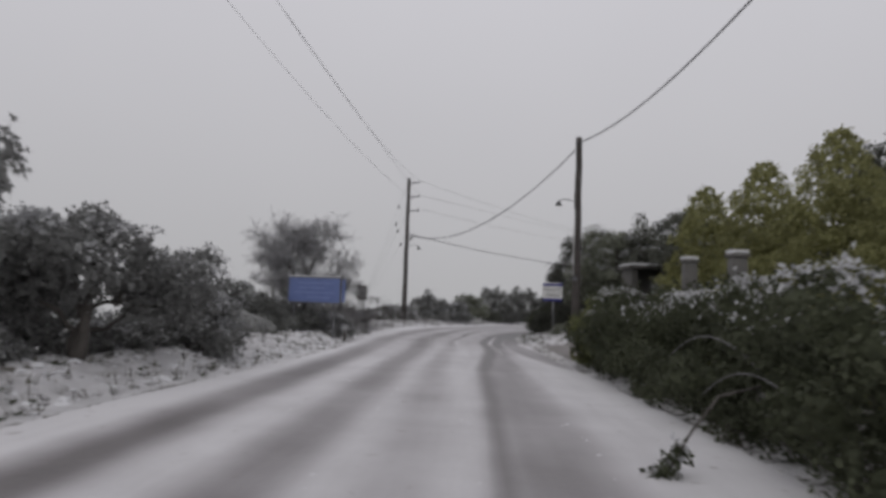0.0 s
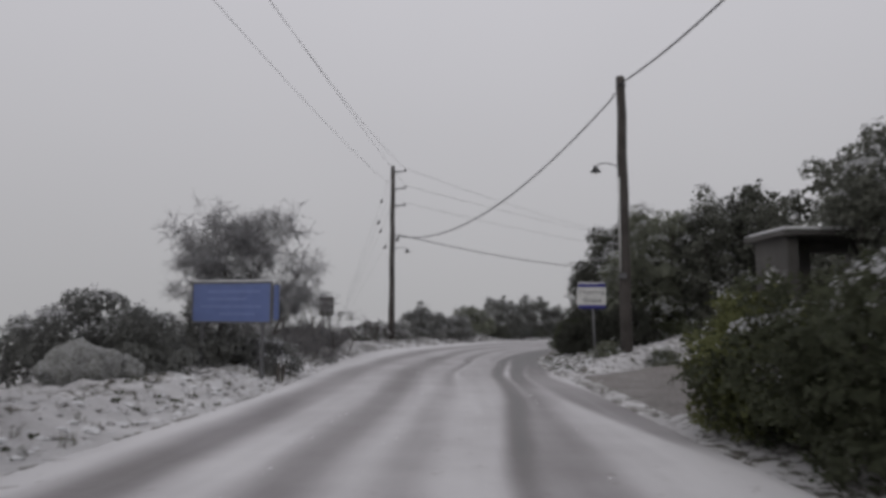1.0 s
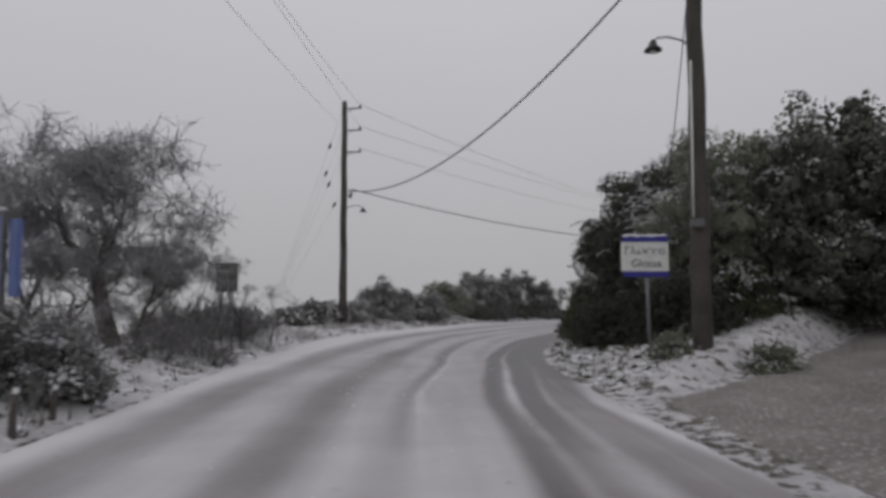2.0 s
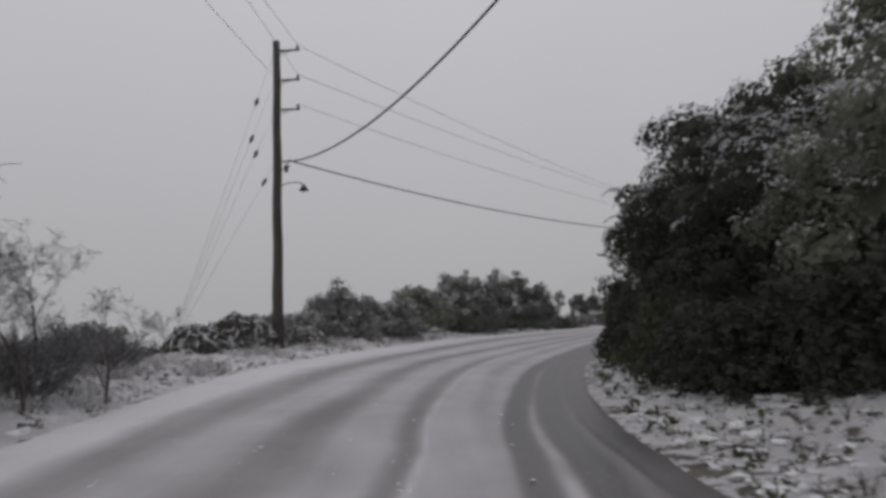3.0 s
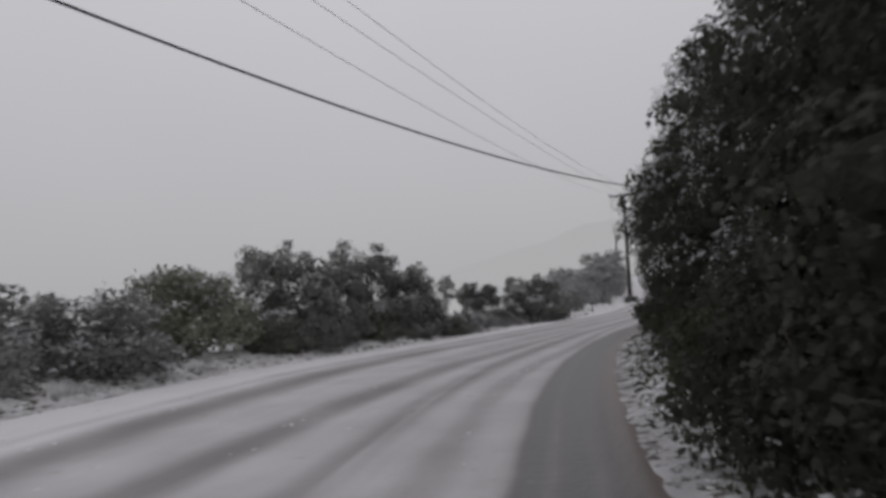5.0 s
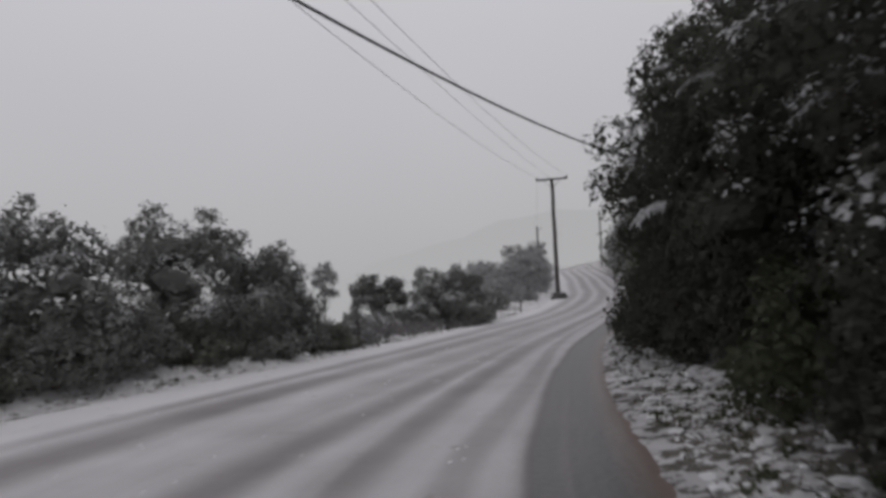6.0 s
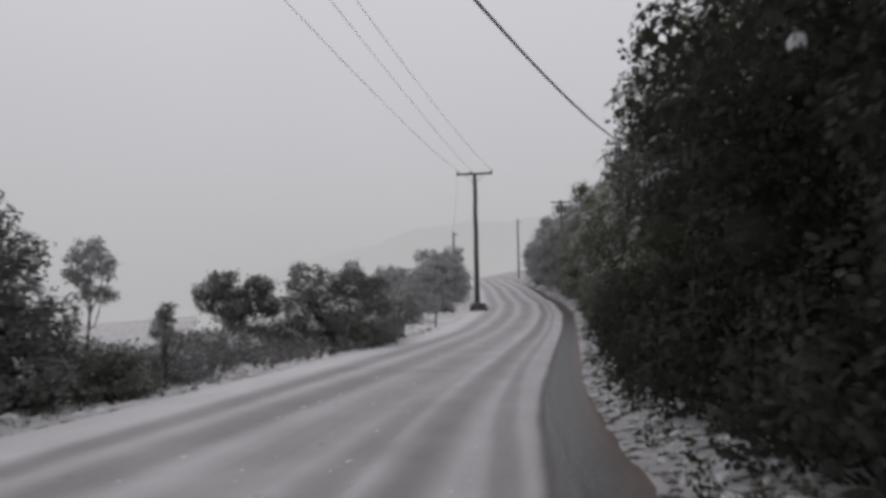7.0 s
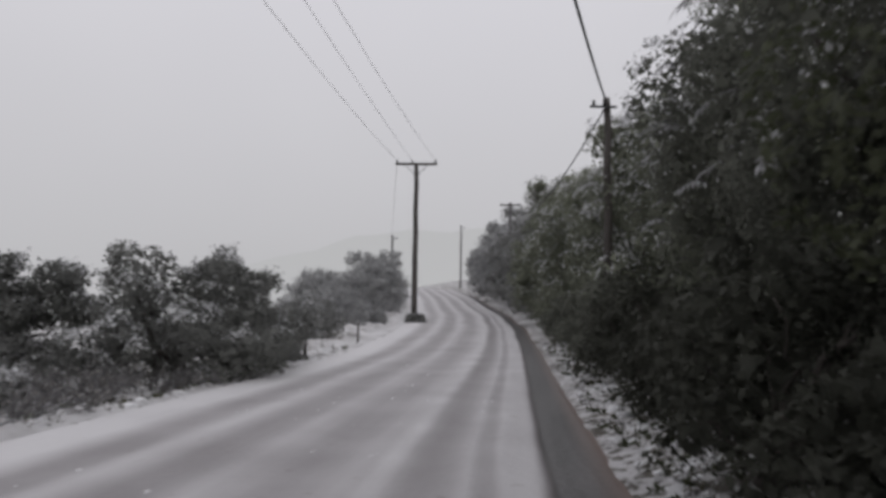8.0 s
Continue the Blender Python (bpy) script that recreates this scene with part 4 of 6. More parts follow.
def side_arm(parent, z, way, reach=0.62):
    """A steel side bracket with a strut and an upright insulator at its end."""
    c, s = math.cos(radians(way)), math.sin(radians(way))
    arm = part("bracket", box(reach, 0.05, 0.05, (reach / 2 + 0.06, 0, 0), 0.006, pose(0, 0, z, 0, 0, way)), DARK_STEEL, parent)
    tube("strut", [(c * 0.08, s * 0.08, z - 0.14), (c * 0.38, s * 0.38, z - 0.02)], (0.012, 0.012), DARK_STEEL, arm)
    bell(arm, c * reach, s * reach, z + 0.025)
    return Vector((c * reach, s * reach, z + 0.15))


def stay_insulator(parent, p, way):
    p, w = np.array(p), np.array(way) / np.linalg.norm(way)
    ks, rs = (-0.13, -0.09, -0.05, 0, 0.05, 0.09, 0.13), (0.012, 0.05, 0.03, 0.075, 0.03, 0.05, 0.012)
    return tube("stay_insulator", [p + w * k for k in ks], rs, INSULATOR, parent, "brown egg-shaped stay insulator", 8)


# ---- the line along the road ----
LPX, LPY = -2.33, 37.0
LPZ = ground_at(LPX, LPY)
line_pole = thing("utility_pole", LPX, LPY, LPZ, "tall grey wooden power pole with three side brackets", "utility pole", "poles along the road")
pole_shaft(line_pole, 8.42 - LPZ, 0.155, 0.10)
ARM_Z = (8.14, 7.26, 6.385)
arm_ends = [side_arm(line_pole, z - LPZ, -6) + Vector((LPX, LPY, LPZ)) for z in ARM_Z]
street_lamp(line_pole, 4.12 - LPZ, -12, 0.80)
tube("cable_clamp", [(0.06, -0.03, 4.88 - LPZ), (0.30, -0.05, 4.86 - LPZ), (0.36, -0.05, 4.72 - LPZ), (0.20, -0.05, 4.62 - LPZ), (0.08, -0.03, 4.70 - LPZ)], [0.018] * 5, DARK_STEEL, line_pole, "looped cable clamp")
part("cable_box", box(0.10, 0.10, 0.22, (0.27, -0.05, 4.66 - LPZ), 0.015), DARK_STEEL, line_pole)
tube("drop_cable", [(0.11, -0.12, 4.6 - LPZ), (0.13, -0.13, 3.0 - LPZ), (0.16, -0.14, 1.2 - LPZ), (0.17, -0.14, 0.3)], [0.014] * 4, WIRE, line_pole)
anchor = np.array((-2.85, -0.7, ground_at(LPX - 2.85, LPY - 0.7) - LPZ))
for z, f in zip((8.05, 7.2, 6.3, 4.8), (0.17, 0.22, 0.18, 0.10)):
    start = np.array((-0.08, 0, z - LPZ))
    tube("stay_wire", [start, start + (anchor - start) * 0.5, anchor], [0.0045] * 3, THIN_WIRE, line_pole, "", 5)
    stay_insulator(line_pole, start + (anchor - start) * f, anchor - start)

RPX, RPY = 5.61, 21.57
RPZ = ground_at(RPX, RPY)
road_pole = thing("utility_pole", RPX, RPY, RPZ, "dark wooden pole with a cable and small street lamp", "utility pole", "poles along the road")
pole_shaft(road_pole, 7.42 - RPZ, 0.165, 0.115)
street_lamp(road_pole, 4.86 - RPZ, 196, 0.80)
tube("conduit", [(-0.13, -0.12, 4.6 - RPZ), (-0.14, -0.13, 3.2 - RPZ), (-0.15, -0.14, 2.05 - RPZ)], [0.020] * 3, SIGN_WHITE, road_pole, "pale plastic cable conduit")
part("meter_box", box(0.20, 0.12, 0.14, (-0.10, -0.17, 1.95 - RPZ), 0.012), STEEL, road_pole, "small grey junction box")
tube("pole_band", [(0, 0, 7.15 - RPZ), (0, 0, 7.21 - RPZ)], (0.135, 0.135), DARK_STEEL, road_pole)
tube("cable_hook", [(-0.10, 0.03, 6.98 - RPZ), (-0.20, 0.05, 6.96 - RPZ), (-0.22, 0.02, 6.86 - RPZ)], [0.015] * 3, DARK_STEEL, road_pole)

TPX, TPY = 29.35, 76.95
TPZ = ground_at(TPX, TPY)
cross_pole = thing("utility_pole", TPX, TPY, TPZ, "wooden power pole with a straight crossarm beside the road", "utility pole", "poles along the road")
pole_shaft(cross_pole, 7.44 - TPZ, 0.16, 0.11)
ARM_TURN = -62
cross_beam = part("crossarm", box(2.15, 0.10, 0.12, (0, -0.14, 7.40 - TPZ), 0.008, pose(0, 0, 0, 0, 0, ARM_TURN + 26)), POLE_WOOD, cross_pole)
ca, sa = math.cos(radians(ARM_TURN + 26)), math.sin(radians(ARM_TURN + 26))
cross_ends = []
for k in (-1.0, 0.0, 1.0):
    ox, oy = ca * k + sa * 0.14, sa * k - ca * 0.14
    if k == 0.0:
        ox, oy = ca * -0.22, sa * -0.22
    bell(cross_beam, ox, oy, 7.46 - TPZ, 0.06, 0.17)
    cross_ends.append(Vector((TPX + ox, TPY + oy, 7.60)))
for k in (-1, 1):
    tube("brace", [(ca * 0.55 * k, sa * 0.55 * k, 7.36 - TPZ), (ca * 0.06 * k, sa * 0.06 * k, 6.85 - TPZ)], (0.018, 0.018), DARK_STEEL, cross_beam)

R2X, R2Y = 22.87, 57.72
R2Z = ground_at(R2X, R2Y)
wood_pole = thing("utility_pole", R2X, R2Y, R2Z, "dark wooden cable pole standing among the roadside trees", "utility pole", "poles along the road")
pole_shaft(wood_pole, 4.92 - R2Z, 0.10, 0.075)
part("crossarm", box(0.6, 0.05, 0.05, (-0.12, -0.10, 4.70 - R2Z), 0.006, pose(0, 0, 0, 0, 0, -30)), DARK_STEEL, wood_pole)
for k in (-0.38, -0.15):
    bell(wood_pole, k * 0.87, -k * 0.5 - 0.1, 4.73 - R2Z, 0.04)

F3X, F3Y = 42.0, 84.9
F3Z = ground_at(F3X, F3Y)
far_cross_pole = thing("utility_pole", F3X, F3Y, F3Z, "distant wooden pole with a short crossarm above the trees", "utility pole", "poles along the road")
pole_shaft(far_cross_pole, 7.5 - F3Z, 0.14, 0.10, (0, 0), HAZE_WOOD)
part("crossarm", box(1.5, 0.09, 0.10, (0, -0.12, 7.3 - F3Z), 0.006, pose(0, 0, 0, 0, 0, -38)), POLE_WOOD, far_cross_pole)
for k in (-0.65, 0.65):
    bell(far_cross_pole, k * 0.79, -k * 0.62, 7.35 - F3Z, 0.05)

for x, y, top in ((62.6, 121.0, 10.5), (45.7, 109.3, 7.2)):
    z = ground_at(x, y)
    far_pole = thing("utility_pole", x, y, z, "slender wooden pole on the rise, pale in the snowfall", "utility pole", "poles along the road")
    pole_shaft(far_pole, top - z, 0.15, 0.11, (0, 0), HAZE_WOOD)
    side_arm(far_pole, top - z - 0.35, -35, 0.5)

BACK_WIRES = (((-4.7, -18.0, 11.0), arm_ends[0], 1.87), ((-5.7, -18.0, 10.0), arm_ends[1], 0.31), ((-6.26, -18.0, 10.86), (LPX - 0.12, LPY, 7.44), 1.41))
# wires of the power line, back over the road and on to the crossarm
for end, goal, sag in zip(arm_ends, (cross_ends[2], cross_ends[1], cross_ends[0]), (0.95, 0.45, 0.70)):
    wire("power_line", end, goal, sag, 0.008, THIN_WIRE, "bare aluminium power line strung between poles")
for start, end, sag in BACK_WIRES:
    wire("power_line", start, end, sag, 0.0065, THIN_WIRE, "bare aluminium power line strung between poles")
wire("power_line", cross_ends[0], (45.5, 109.3, 7.0), 0.9, 0.009, THIN_WIRE, "bare aluminium power line strung between poles")
# the black cable from pole to pole across the road
wire("cable", (7.73, -11.0, 11.46), (RPX, RPY, 7.24), 2.34, 0.021, WIRE, "thick black cable sagging between poles")
wire("cable", (RPX - 0.2, RPY, 6.86), (LPX + 0.20, LPY - 0.05, 4.85), 1.31, 0.021, WIRE, "thick black cable sagging between poles")
wire("cable", (LPX + 0.32, LPY - 0.03, 4.90), (R2X - 0.03, R2Y, 4.82), 1.0, 0.021, WIRE, "thick black cable sagging between poles")
wire("cable", (R2X, R2Y, 4.80), (F3X, F3Y, 7.30), 1.32, 0.021, WIRE, "thick black cable sagging between poles")
wire("cable", (RPX + 0.05, RPY, 7.25), (8.19, 35.28, 0.34), 3.33, 0.010, WIRE, "thin black service cable running down into the trees")


# ---- signs ----
def letters(parent, words, size, m, mat, name="lettering"):
    c = bpy.data.curves.new(name, "FONT")
    c.body, c.size, c.extrude, c.align_x, c.align_y = words, size, 0.002, "CENTER", "CENTER"
    holder = bpy.data.objects.new(name, c)
    scene.collection.objects.link(holder)
    bpy.context.view_layer.update()
    me = bpy.data.meshes.new_from_object(holder.evaluated_get(bpy.context.evaluated_depsgraph_get()))
    bpy.data.objects.remove(holder)
    me.transform(m)
    me.name = name
    return link_mesh(name, me, [mat], parent)


VSX, VSY = 4.72, 21.60
VSZ = ground_at(VSX, VSY)
village_sign = thing("place_sign", VSX, VSY, VSZ, "white place-name sign with blue bands on a leaning grey post", "road sign", "", -2)
SB = 1.42 - VSZ
sign_face = part("panel", box(0.76, 0.022, 0.47, (0, 0, SB), 0.004), SIGN_WHITE, village_sign)
part("upper_band", box(0.73, 0.018, 0.10, (0.005, -0.004, SB + 0.288), 0.004), SIGN_BLUE, village_sign, "blue band with snow along its top")
part("lower_band", box(0.72, 0.018, 0.09, (0.015, -0.004, SB - 0.283), 0.004), SIGN_BLUE, village_sign)
tube("post", [(0.08, 0.04, -0.3), (0.06, 0.04, 0.6), (0.02, 0.04, SB + 0.30)], (0.032, 0.032, 0.032), STEEL, village_sign, "round grey steel post")
for z in (-0.15, 0.15):
    part("clamp", box(0.10, 0.05, 0.03, (0.03, 0.035, SB + z), 0.004), STEEL, village_sign)
letters(sign_face, "Γλώσσα", 0.17, pose(0, -0.0130, SB + 0.09, 90, 0, 0), SIGN_INK)
letters(sign_face, "Glossa", 0.18, pose(0.02, -0.0130, SB - 0.11, 90, 0, 0), SIGN_INK)
snow_rng = np.random.default_rng(4)
snow_rim = [(-0.35 + 0.71 * k / 12, 0, SB + 0.342 + 0.006 * snow_rng.normal()) for k in range(13)]
tube("snow_rim", snow_rim, 0.012 + 0.012 * snow_rng.uniform(size=13), SNOW, village_sign, "ridge of snow")

BBX, BBY = -3.38, 17.05
BBZ = ground_at(BBX, BBY)
notice_board = thing("notice_board", BBX, BBY, BBZ, "blue roadside board with a pale metal frame among frosted bushes", "billboard", "", -14)
BC = 1.15 - BBZ
board_face = part("panel", box(1.78, 0.03, 0.78, (0, 0, BC), 0.004), BOARD_BLUE, notice_board)
for x, z, w, h in ((0, 0.40, 1.86, 0.04), (0, -0.40, 1.86, 0.04), (-0.91, 0, 0.04, 0.78), (0.91, 0, 0.04, 0.78)):
    part("frame", box(w, 0.05, h, (x, 0, BC + z), 0.005), STEEL, notice_board, "pale grey frame")
for x in (-0.7, 0.7):
    part("post", box(0.07, 0.05, BC + 0.75, (x, 0.045, (BC + 0.45) / 2 - 0.2), 0.006), STEEL, notice_board)
for k, (x, w) in enumerate(((0.05, 1.2), (-0.1, 0.9), (0.0, 1.4), (0.15, 0.8))):
    part("text_bar", box(w, 0.006, 0.05, (x, -0.018, BC + 0.22 - 0.15 * k), 0.001), BOARD_INK, board_face, "faded line of pale writing")
part("snow_rim", box(1.82, 0.07, 0.035, (0, 0, BC + 0.437), 0.015), SNOW, notice_board, "strip of snow")
part("side_return", box(0.10, 0.06, 0.70, (0.99, 0.05, BC), 0.01), BOARD_BLUE, notice_board)

SSX, SSY = -3.13, 25.17
SSZ = ground_at(SSX, SSY)
plate_sign = thing("road_sign", SSX, SSY, SSZ, "weathered grey rectangular plate on a thin post in the shrubs", "road sign")
part("plate", box(0.46, 0.02, 0.62, (0, 0, 1.16 - SSZ), 0.02), PLATE, plate_sign)
for x in (-0.11, 0.11):
    tube("post", [(x, 0.035, -0.3), (x, 0.035, 0.6), (x, 0.035, 1.44 - SSZ)], (0.025, 0.025, 0.025), STEEL, plate_sign)
for z in (0.98, 1.32):
    part("clamp", box(0.34, 0.03, 0.035, (0.0, 0.022, z - SSZ), 0.004), STEEL, plate_sign)
part("snow_rim", box(0.44, 0.035, 0.03, (0, 0, 1.485 - SSZ), 0.012), SNOW, plate_sign, "strip of snow")

for x, y, h in ((-2.31, 16.75, 0.40), (-2.45, 17.6, 0.32), (17.2, 60.9, 0.75), (20.5, 65.2, 0.6)):
    z = ground_at(x, y)
    stake = thing("verge_stake", x, y, z, "short weathered wooden stake at the edge of the verge", "stake", "verge stakes")
    tube("stake_post", [(0, 0, -0.15), (0.01, 0, h * 0.6), (0.02, 0.01, h)], (0.035, 0.032, 0.028), BARK, stake)
    tube("snow_cap", [(0.02, 0.01, h - 0.01), (0.02, 0.01, h + 0.02), (0.02, 0.01, h + 0.04)], (0.03, 0.025, 0.008), SNOW, stake)

# ---- verge on the left, from the start to the bend ----
tree("tree", -5.5, 2.0, [(1.55, 0.8, 2.35, 0.5, 0.5, 0.55), (0.7, 0.4, 2.7, 0.8, 0.8, 0.6), (-0.3, 0.2, 2.5, 0.9, 0.9, 0.7)], 11, "evergreen with drooping dark foliage over a bare trunk", leaf=LEAF_GREY, white=LEAF_FROST, trunk=0.13, count=7000, size=0.08, snow=0.25)
bush(-5.0, 4.3, 0.9, 0.8, 0.5, 10, "low snow-laden scrub under the spreading evergreen", white=LEAF_SNOW, count=4000, size=0.06, snow=0.9)
bush(-4.3, 7.1, 0.8, 0.7, 0.45, 9, "low snow-laden scrub under the spreading evergreen", white=LEAF_SNOW, count=4000, size=0.06, snow=0.9)
bush(-6.4, 7.4, 1.5, 1.2, 1.7, 8, "grey scrub behind the verge", count=5000, size=0.08)
tree("tree", -4.3, 5.6, [(0, 0, 1.60, 1.0, 0.9, 0.50), (0.7, 0.7, 1.25, 0.7, 0.7, 0.42), (-0.9, -0.2, 1.45, 0.8, 0.8, 0.5), (0.15, 0.3, 2.02, 0.36, 0.36, 0.24), (0.9, 1.1, 0.9, 0.7, 0.6, 0.4)], 12, "low spreading evergreen with twisted dark trunks and dusted leaves", leaf=LEAF_GREY, white=LEAF_FROST, trunk=0.09, count=10000, size=0.075, snow=0.3, fork=0.25, stems=3)
tree("tree", -6.3, 5.2, [(0, 0, 1.9, 1.1, 1.0, 0.6), (-0.9, 0.3, 1.5, 0.9, 0.8, 0.5), (0.9, 0.5, 1.3, 0.8, 0.8, 0.5)], 13, "low spreading evergreen with twisted dark trunks and dusted leaves", leaf=LEAF_GREY, white=LEAF_FROST, trunk=0.13, count=8000, size=0.08, snow=0.3, fork=0.25, stems=2)
bush(-3.5, 8.4, 0.9, 0.8, 1.2, 14, "rounded snow-dusted bush at the edge of the verge", count=6000, size=0.06)
bush(-4.6, 9.8, 1.2, 1.1, 2.2, 15, "rounded snow-dusted bush at the edge of the verge", count=5000, size=0.07, white=LEAF_SNOW, snow=0.45)
snow_mound(-4.55, 13.8, 0.60, 0.50, 0.50, 17, "rounded bush buried under a grey mound of snow")
snow_mound(-4.0, 14.2, 0.26, 0.24, 0.30, 117, "small rounded bush buried under snow")
tree("bush", -5.45, 15.7, [(0, 0, 0.72, 1.45, 1.1, 0.78), (-0.1, 0, 1.22, 0.78, 0.7, 0.42), (-0.95, 0, 0.80, 0.62, 0.7, 0.60), (0.85, 0.1, 0.95, 0.62, 0.6, 0.42), (1.25, -0.1, 0.45, 0.6, 0.6, 0.5), (-1.2, -0.2, 0.4, 0.5, 0.6, 0.45), (-0.2, -0.7, 0.75, 0.7, 0.45, 0.55)], 21, "dense dark bush with snow swept over its rounded top", "bush", LEAF_DIM, LEAF_SNOW, 0.06, 10, 17000, 0.05, 0.45, 0.55, "", 0.2, 3, crest=0.45)
bush(-4.1, 18.0, 1.0, 0.9, 1.45, 19, "dark bush dusted with snow behind the verge", count=6000, size=0.055, leaf=LEAF_DIM, snow=0.3)
bush(-6.2, 18.6, 1.2, 1.0, 1.5, 18, "dark bush dusted with snow behind the verge", count=4000, size=0.07, snow=0.45)
bush(-3.0, 18.3, 0.9, 0.6, 0.75, 20, "low bush with frosted white branches", leaf=LEAF_GREY, white=LEAF_SNOW, count=4000, size=0.06, snow=0.4)
bare_tree("bare_tree", -5.1, 24.3, 7.0, 1.05, 36, "leafless spreading tree white with frost behind the boards", depth=6, trunk=0.18, fork_low=0.230, fine=5600, kids=4, lean=(-0.08, -0.05), mat=PALE_TWIG)
bare_tree("bare_tree", -4.75, 24.5, 3.9, 1.0, 38, "low leafless tree with drooping frosted twigs", depth=6, trunk=0.07, fork_low=0.20, fine=2400, mat=PALE_TWIG)
bare_tree("bare_tree", -6.1, 24.6, 4.4, 1.0, 39, "low leafless tree with drooping frosted twigs", depth=6, trunk=0.07, fork_low=0.20, fine=2400, mat=PALE_TWIG)
bare_tree("bare_tree", -6.9, 23.6, 5.4, 1.05, 32, "leafless spreading tree white with frost", depth=6, trunk=0.12, fork_low=0.22, fine=2500, mat=PALE_TWIG)
twig_bush(-5.6, 22.6, 1.3, 1.4, 33, "withered brown-grey shrub under the bare tree")
twig_bush(-3.6, 24.2, 0.9, 0.9, 34, "withered brown-grey shrub under the bare tree")
twig_bush(-4.3, 25.6, 1.0, 1.2, 37, "withered brown-grey shrub under the bare tree")
for k, (x, y, w, h) in enumerate(((-3.5, 26.9, 0.8, 0.8), (-4.3, 28.6, 1.0, 0.9), (-3.9, 30.2, 0.7, 0.75), (-5.6, 29.6, 1.1, 1.0), (-5.0, 31.6, 0.8, 0.7), (-6.6, 21.2, 1.2, 1.1), (-4.7, 21.0, 1.0, 0.9), (-3.4, 22.3, 0.8, 0.7), (-6.8, 25.4, 1.3, 1.2), (-5.4, 27.2, 1.0, 0.9), (-2.9, 23.4, 0.6, 0.5))):
    twig_bush(x, y, w, h, 160 + 2 * k, "withered brown-grey scrub under the bare tree", "scrub under the bare tree")
twig_bush(-3.4, 26.5, 0.6, 0.45, 35, "thin grey shrub bent under snow")
twig_bush(-4.6, 28.4, 0.8, 0.6, 36, "thin grey shrub bent under snow")
for k, (x, y, h) in enumerate(((-3.0, 25.9, 2.3), (-2.75, 27.4, 1.9), (-4.4, 28.6, 3.0), (-4.6, 27.0, 2.4), (-5.4, 30.0, 1.6))):
    bare_tree("bare_shrub", x, y, h, 0.55, 41 + k, "leafless shrub with many thin frosted stems", "shrub", 5, 0.028, TWIG, (0.1, 0), 0.3, 320)
bush(-5.4, 32.5, 1.2, 1.0, 0.95, 46, "grey bush dusted with snow where the slope falls away", count=4000, size=0.08)
bramble_heap(-3.9, 34.7, 0.8, 0.7, 0.62, 47, "low heap of brambles flecked with snow")
bramble_heap(-3.35, 37.0, 1.3, 0.9, 0.95, 48, "tangled heap of brambles flecked with snow by the pole")
bramble_heap(-2.0, 38.6, 0.9, 0.7, 0.5, 49, "low heap of brambles flecked with snow by the pole")
bush(-4.7, 39.4, 0.55, 0.5, 1.05, 45, "small dark rounded bush behind the brambles", leaf=LEAF_DIM, count=4000, size=0.05, snow=0.4)
for k, (x, y, w, h) in enumerate(((-8.6, 40.9, 1.4, 1.55), (-9.6, 38.0, 1.5, 1.6), (-7.6, 42.6, 1.0, 1.1), (-9.0, 35.4, 1.2, 1.3))):
    bush(x, y, w, w * 0.85, h, 170 + k, "dull grey-green bush where the slope falls away", leaf=LEAF_GREY, count=4500, size=0.06, snow=0.3, group="bushes on the slope")
bare_tree("bare_shrub", -5.6, 37.6, 1.7, 0.5, 174, "thin leafless sapling pale with frost", "shrub", 5, 0.022, TWIG, (0, 0), 0.3, 260)

# ---- bushes round the outside of the bend ----
bush(-1.2, 41.8, 1.9, 1.3, 1.65, 51, "snow-dusted bush with one taller shoot on the bend", count=8000, size=0.07, spikes=((0.1, 2.15, 0.38),), group="bushes round the bend")
bush(0.6, 43.2, 1.4, 1.1, 1.5, 52, "snow-dusted bush on the bend", count=6000, size=0.07, group="bushes round the bend")
bush(-3.4, 43.0, 1.5, 1.1, 1.3, 50, "snow-dusted bush on the bend", count=5000, size=0.08, group="bushes round the bend")
bush(1.7, 45.9, 1.5, 1.2, 1.9, 53, "greenish bush dusted with snow on the bend", leaf=LEAF_GREEN, count=7000, size=0.07, group="bushes round the bend")
bush(3.7, 48.5, 1.9, 1.4, 2.45, 54, "tall rounded bush dusted with snow on the bend", leaf=LEAF_DIM, count=12000, size=0.055, spikes=((0.1, 2.75, 0.42),), group="bushes round the bend", n=7)
bush(6.0, 50.6, 1.9, 1.4, 2.6, 55, "tall rounded bush dusted with snow on the bend", leaf=LEAF_DIM, count=17000, size=0.045, spikes=((-0.5, 2.95, 0.42), (0.6, 2.85, 0.4)), group="bushes round the bend", n=8)
bush(7.6, 51.6, 1.2, 1.2, 2.2, 56, "tall rounded bush dusted with snow on the bend", leaf=LEAF_DIM, count=15000, size=0.043, spikes=((-0.6, 2.7, 0.38), (0.35, 2.4, 0.36)), group="bushes round the bend", n=7)
low = np.random.default_rng(139)
for k in range(12):
    x, y, z = beside(45.6 + 1.2 * k, 1.0 + low.uniform(-0.1, 0.25))
    w, h = low.uniform(0.7, 0.9), low.uniform(0.75, 1.25)
    if k < 7:
        bush(x, y, w, w * 0.85, h if k < 6 else 0.7, 140 + k, "low dark bush at the road edge in front of taller ones", leaf=LEAF_DIM if k % 3 else LEAF_MID, count=4200, size=0.042, snow=0.2, group="bushes round the bend")
    else:
        twig_bush(x, y, w, h * 0.42, 140 + k, "low withered scrub grey with frost at the road edge", "scrub at the road edge")
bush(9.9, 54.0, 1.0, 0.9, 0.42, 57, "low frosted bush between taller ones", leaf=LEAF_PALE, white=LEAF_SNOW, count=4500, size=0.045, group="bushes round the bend")
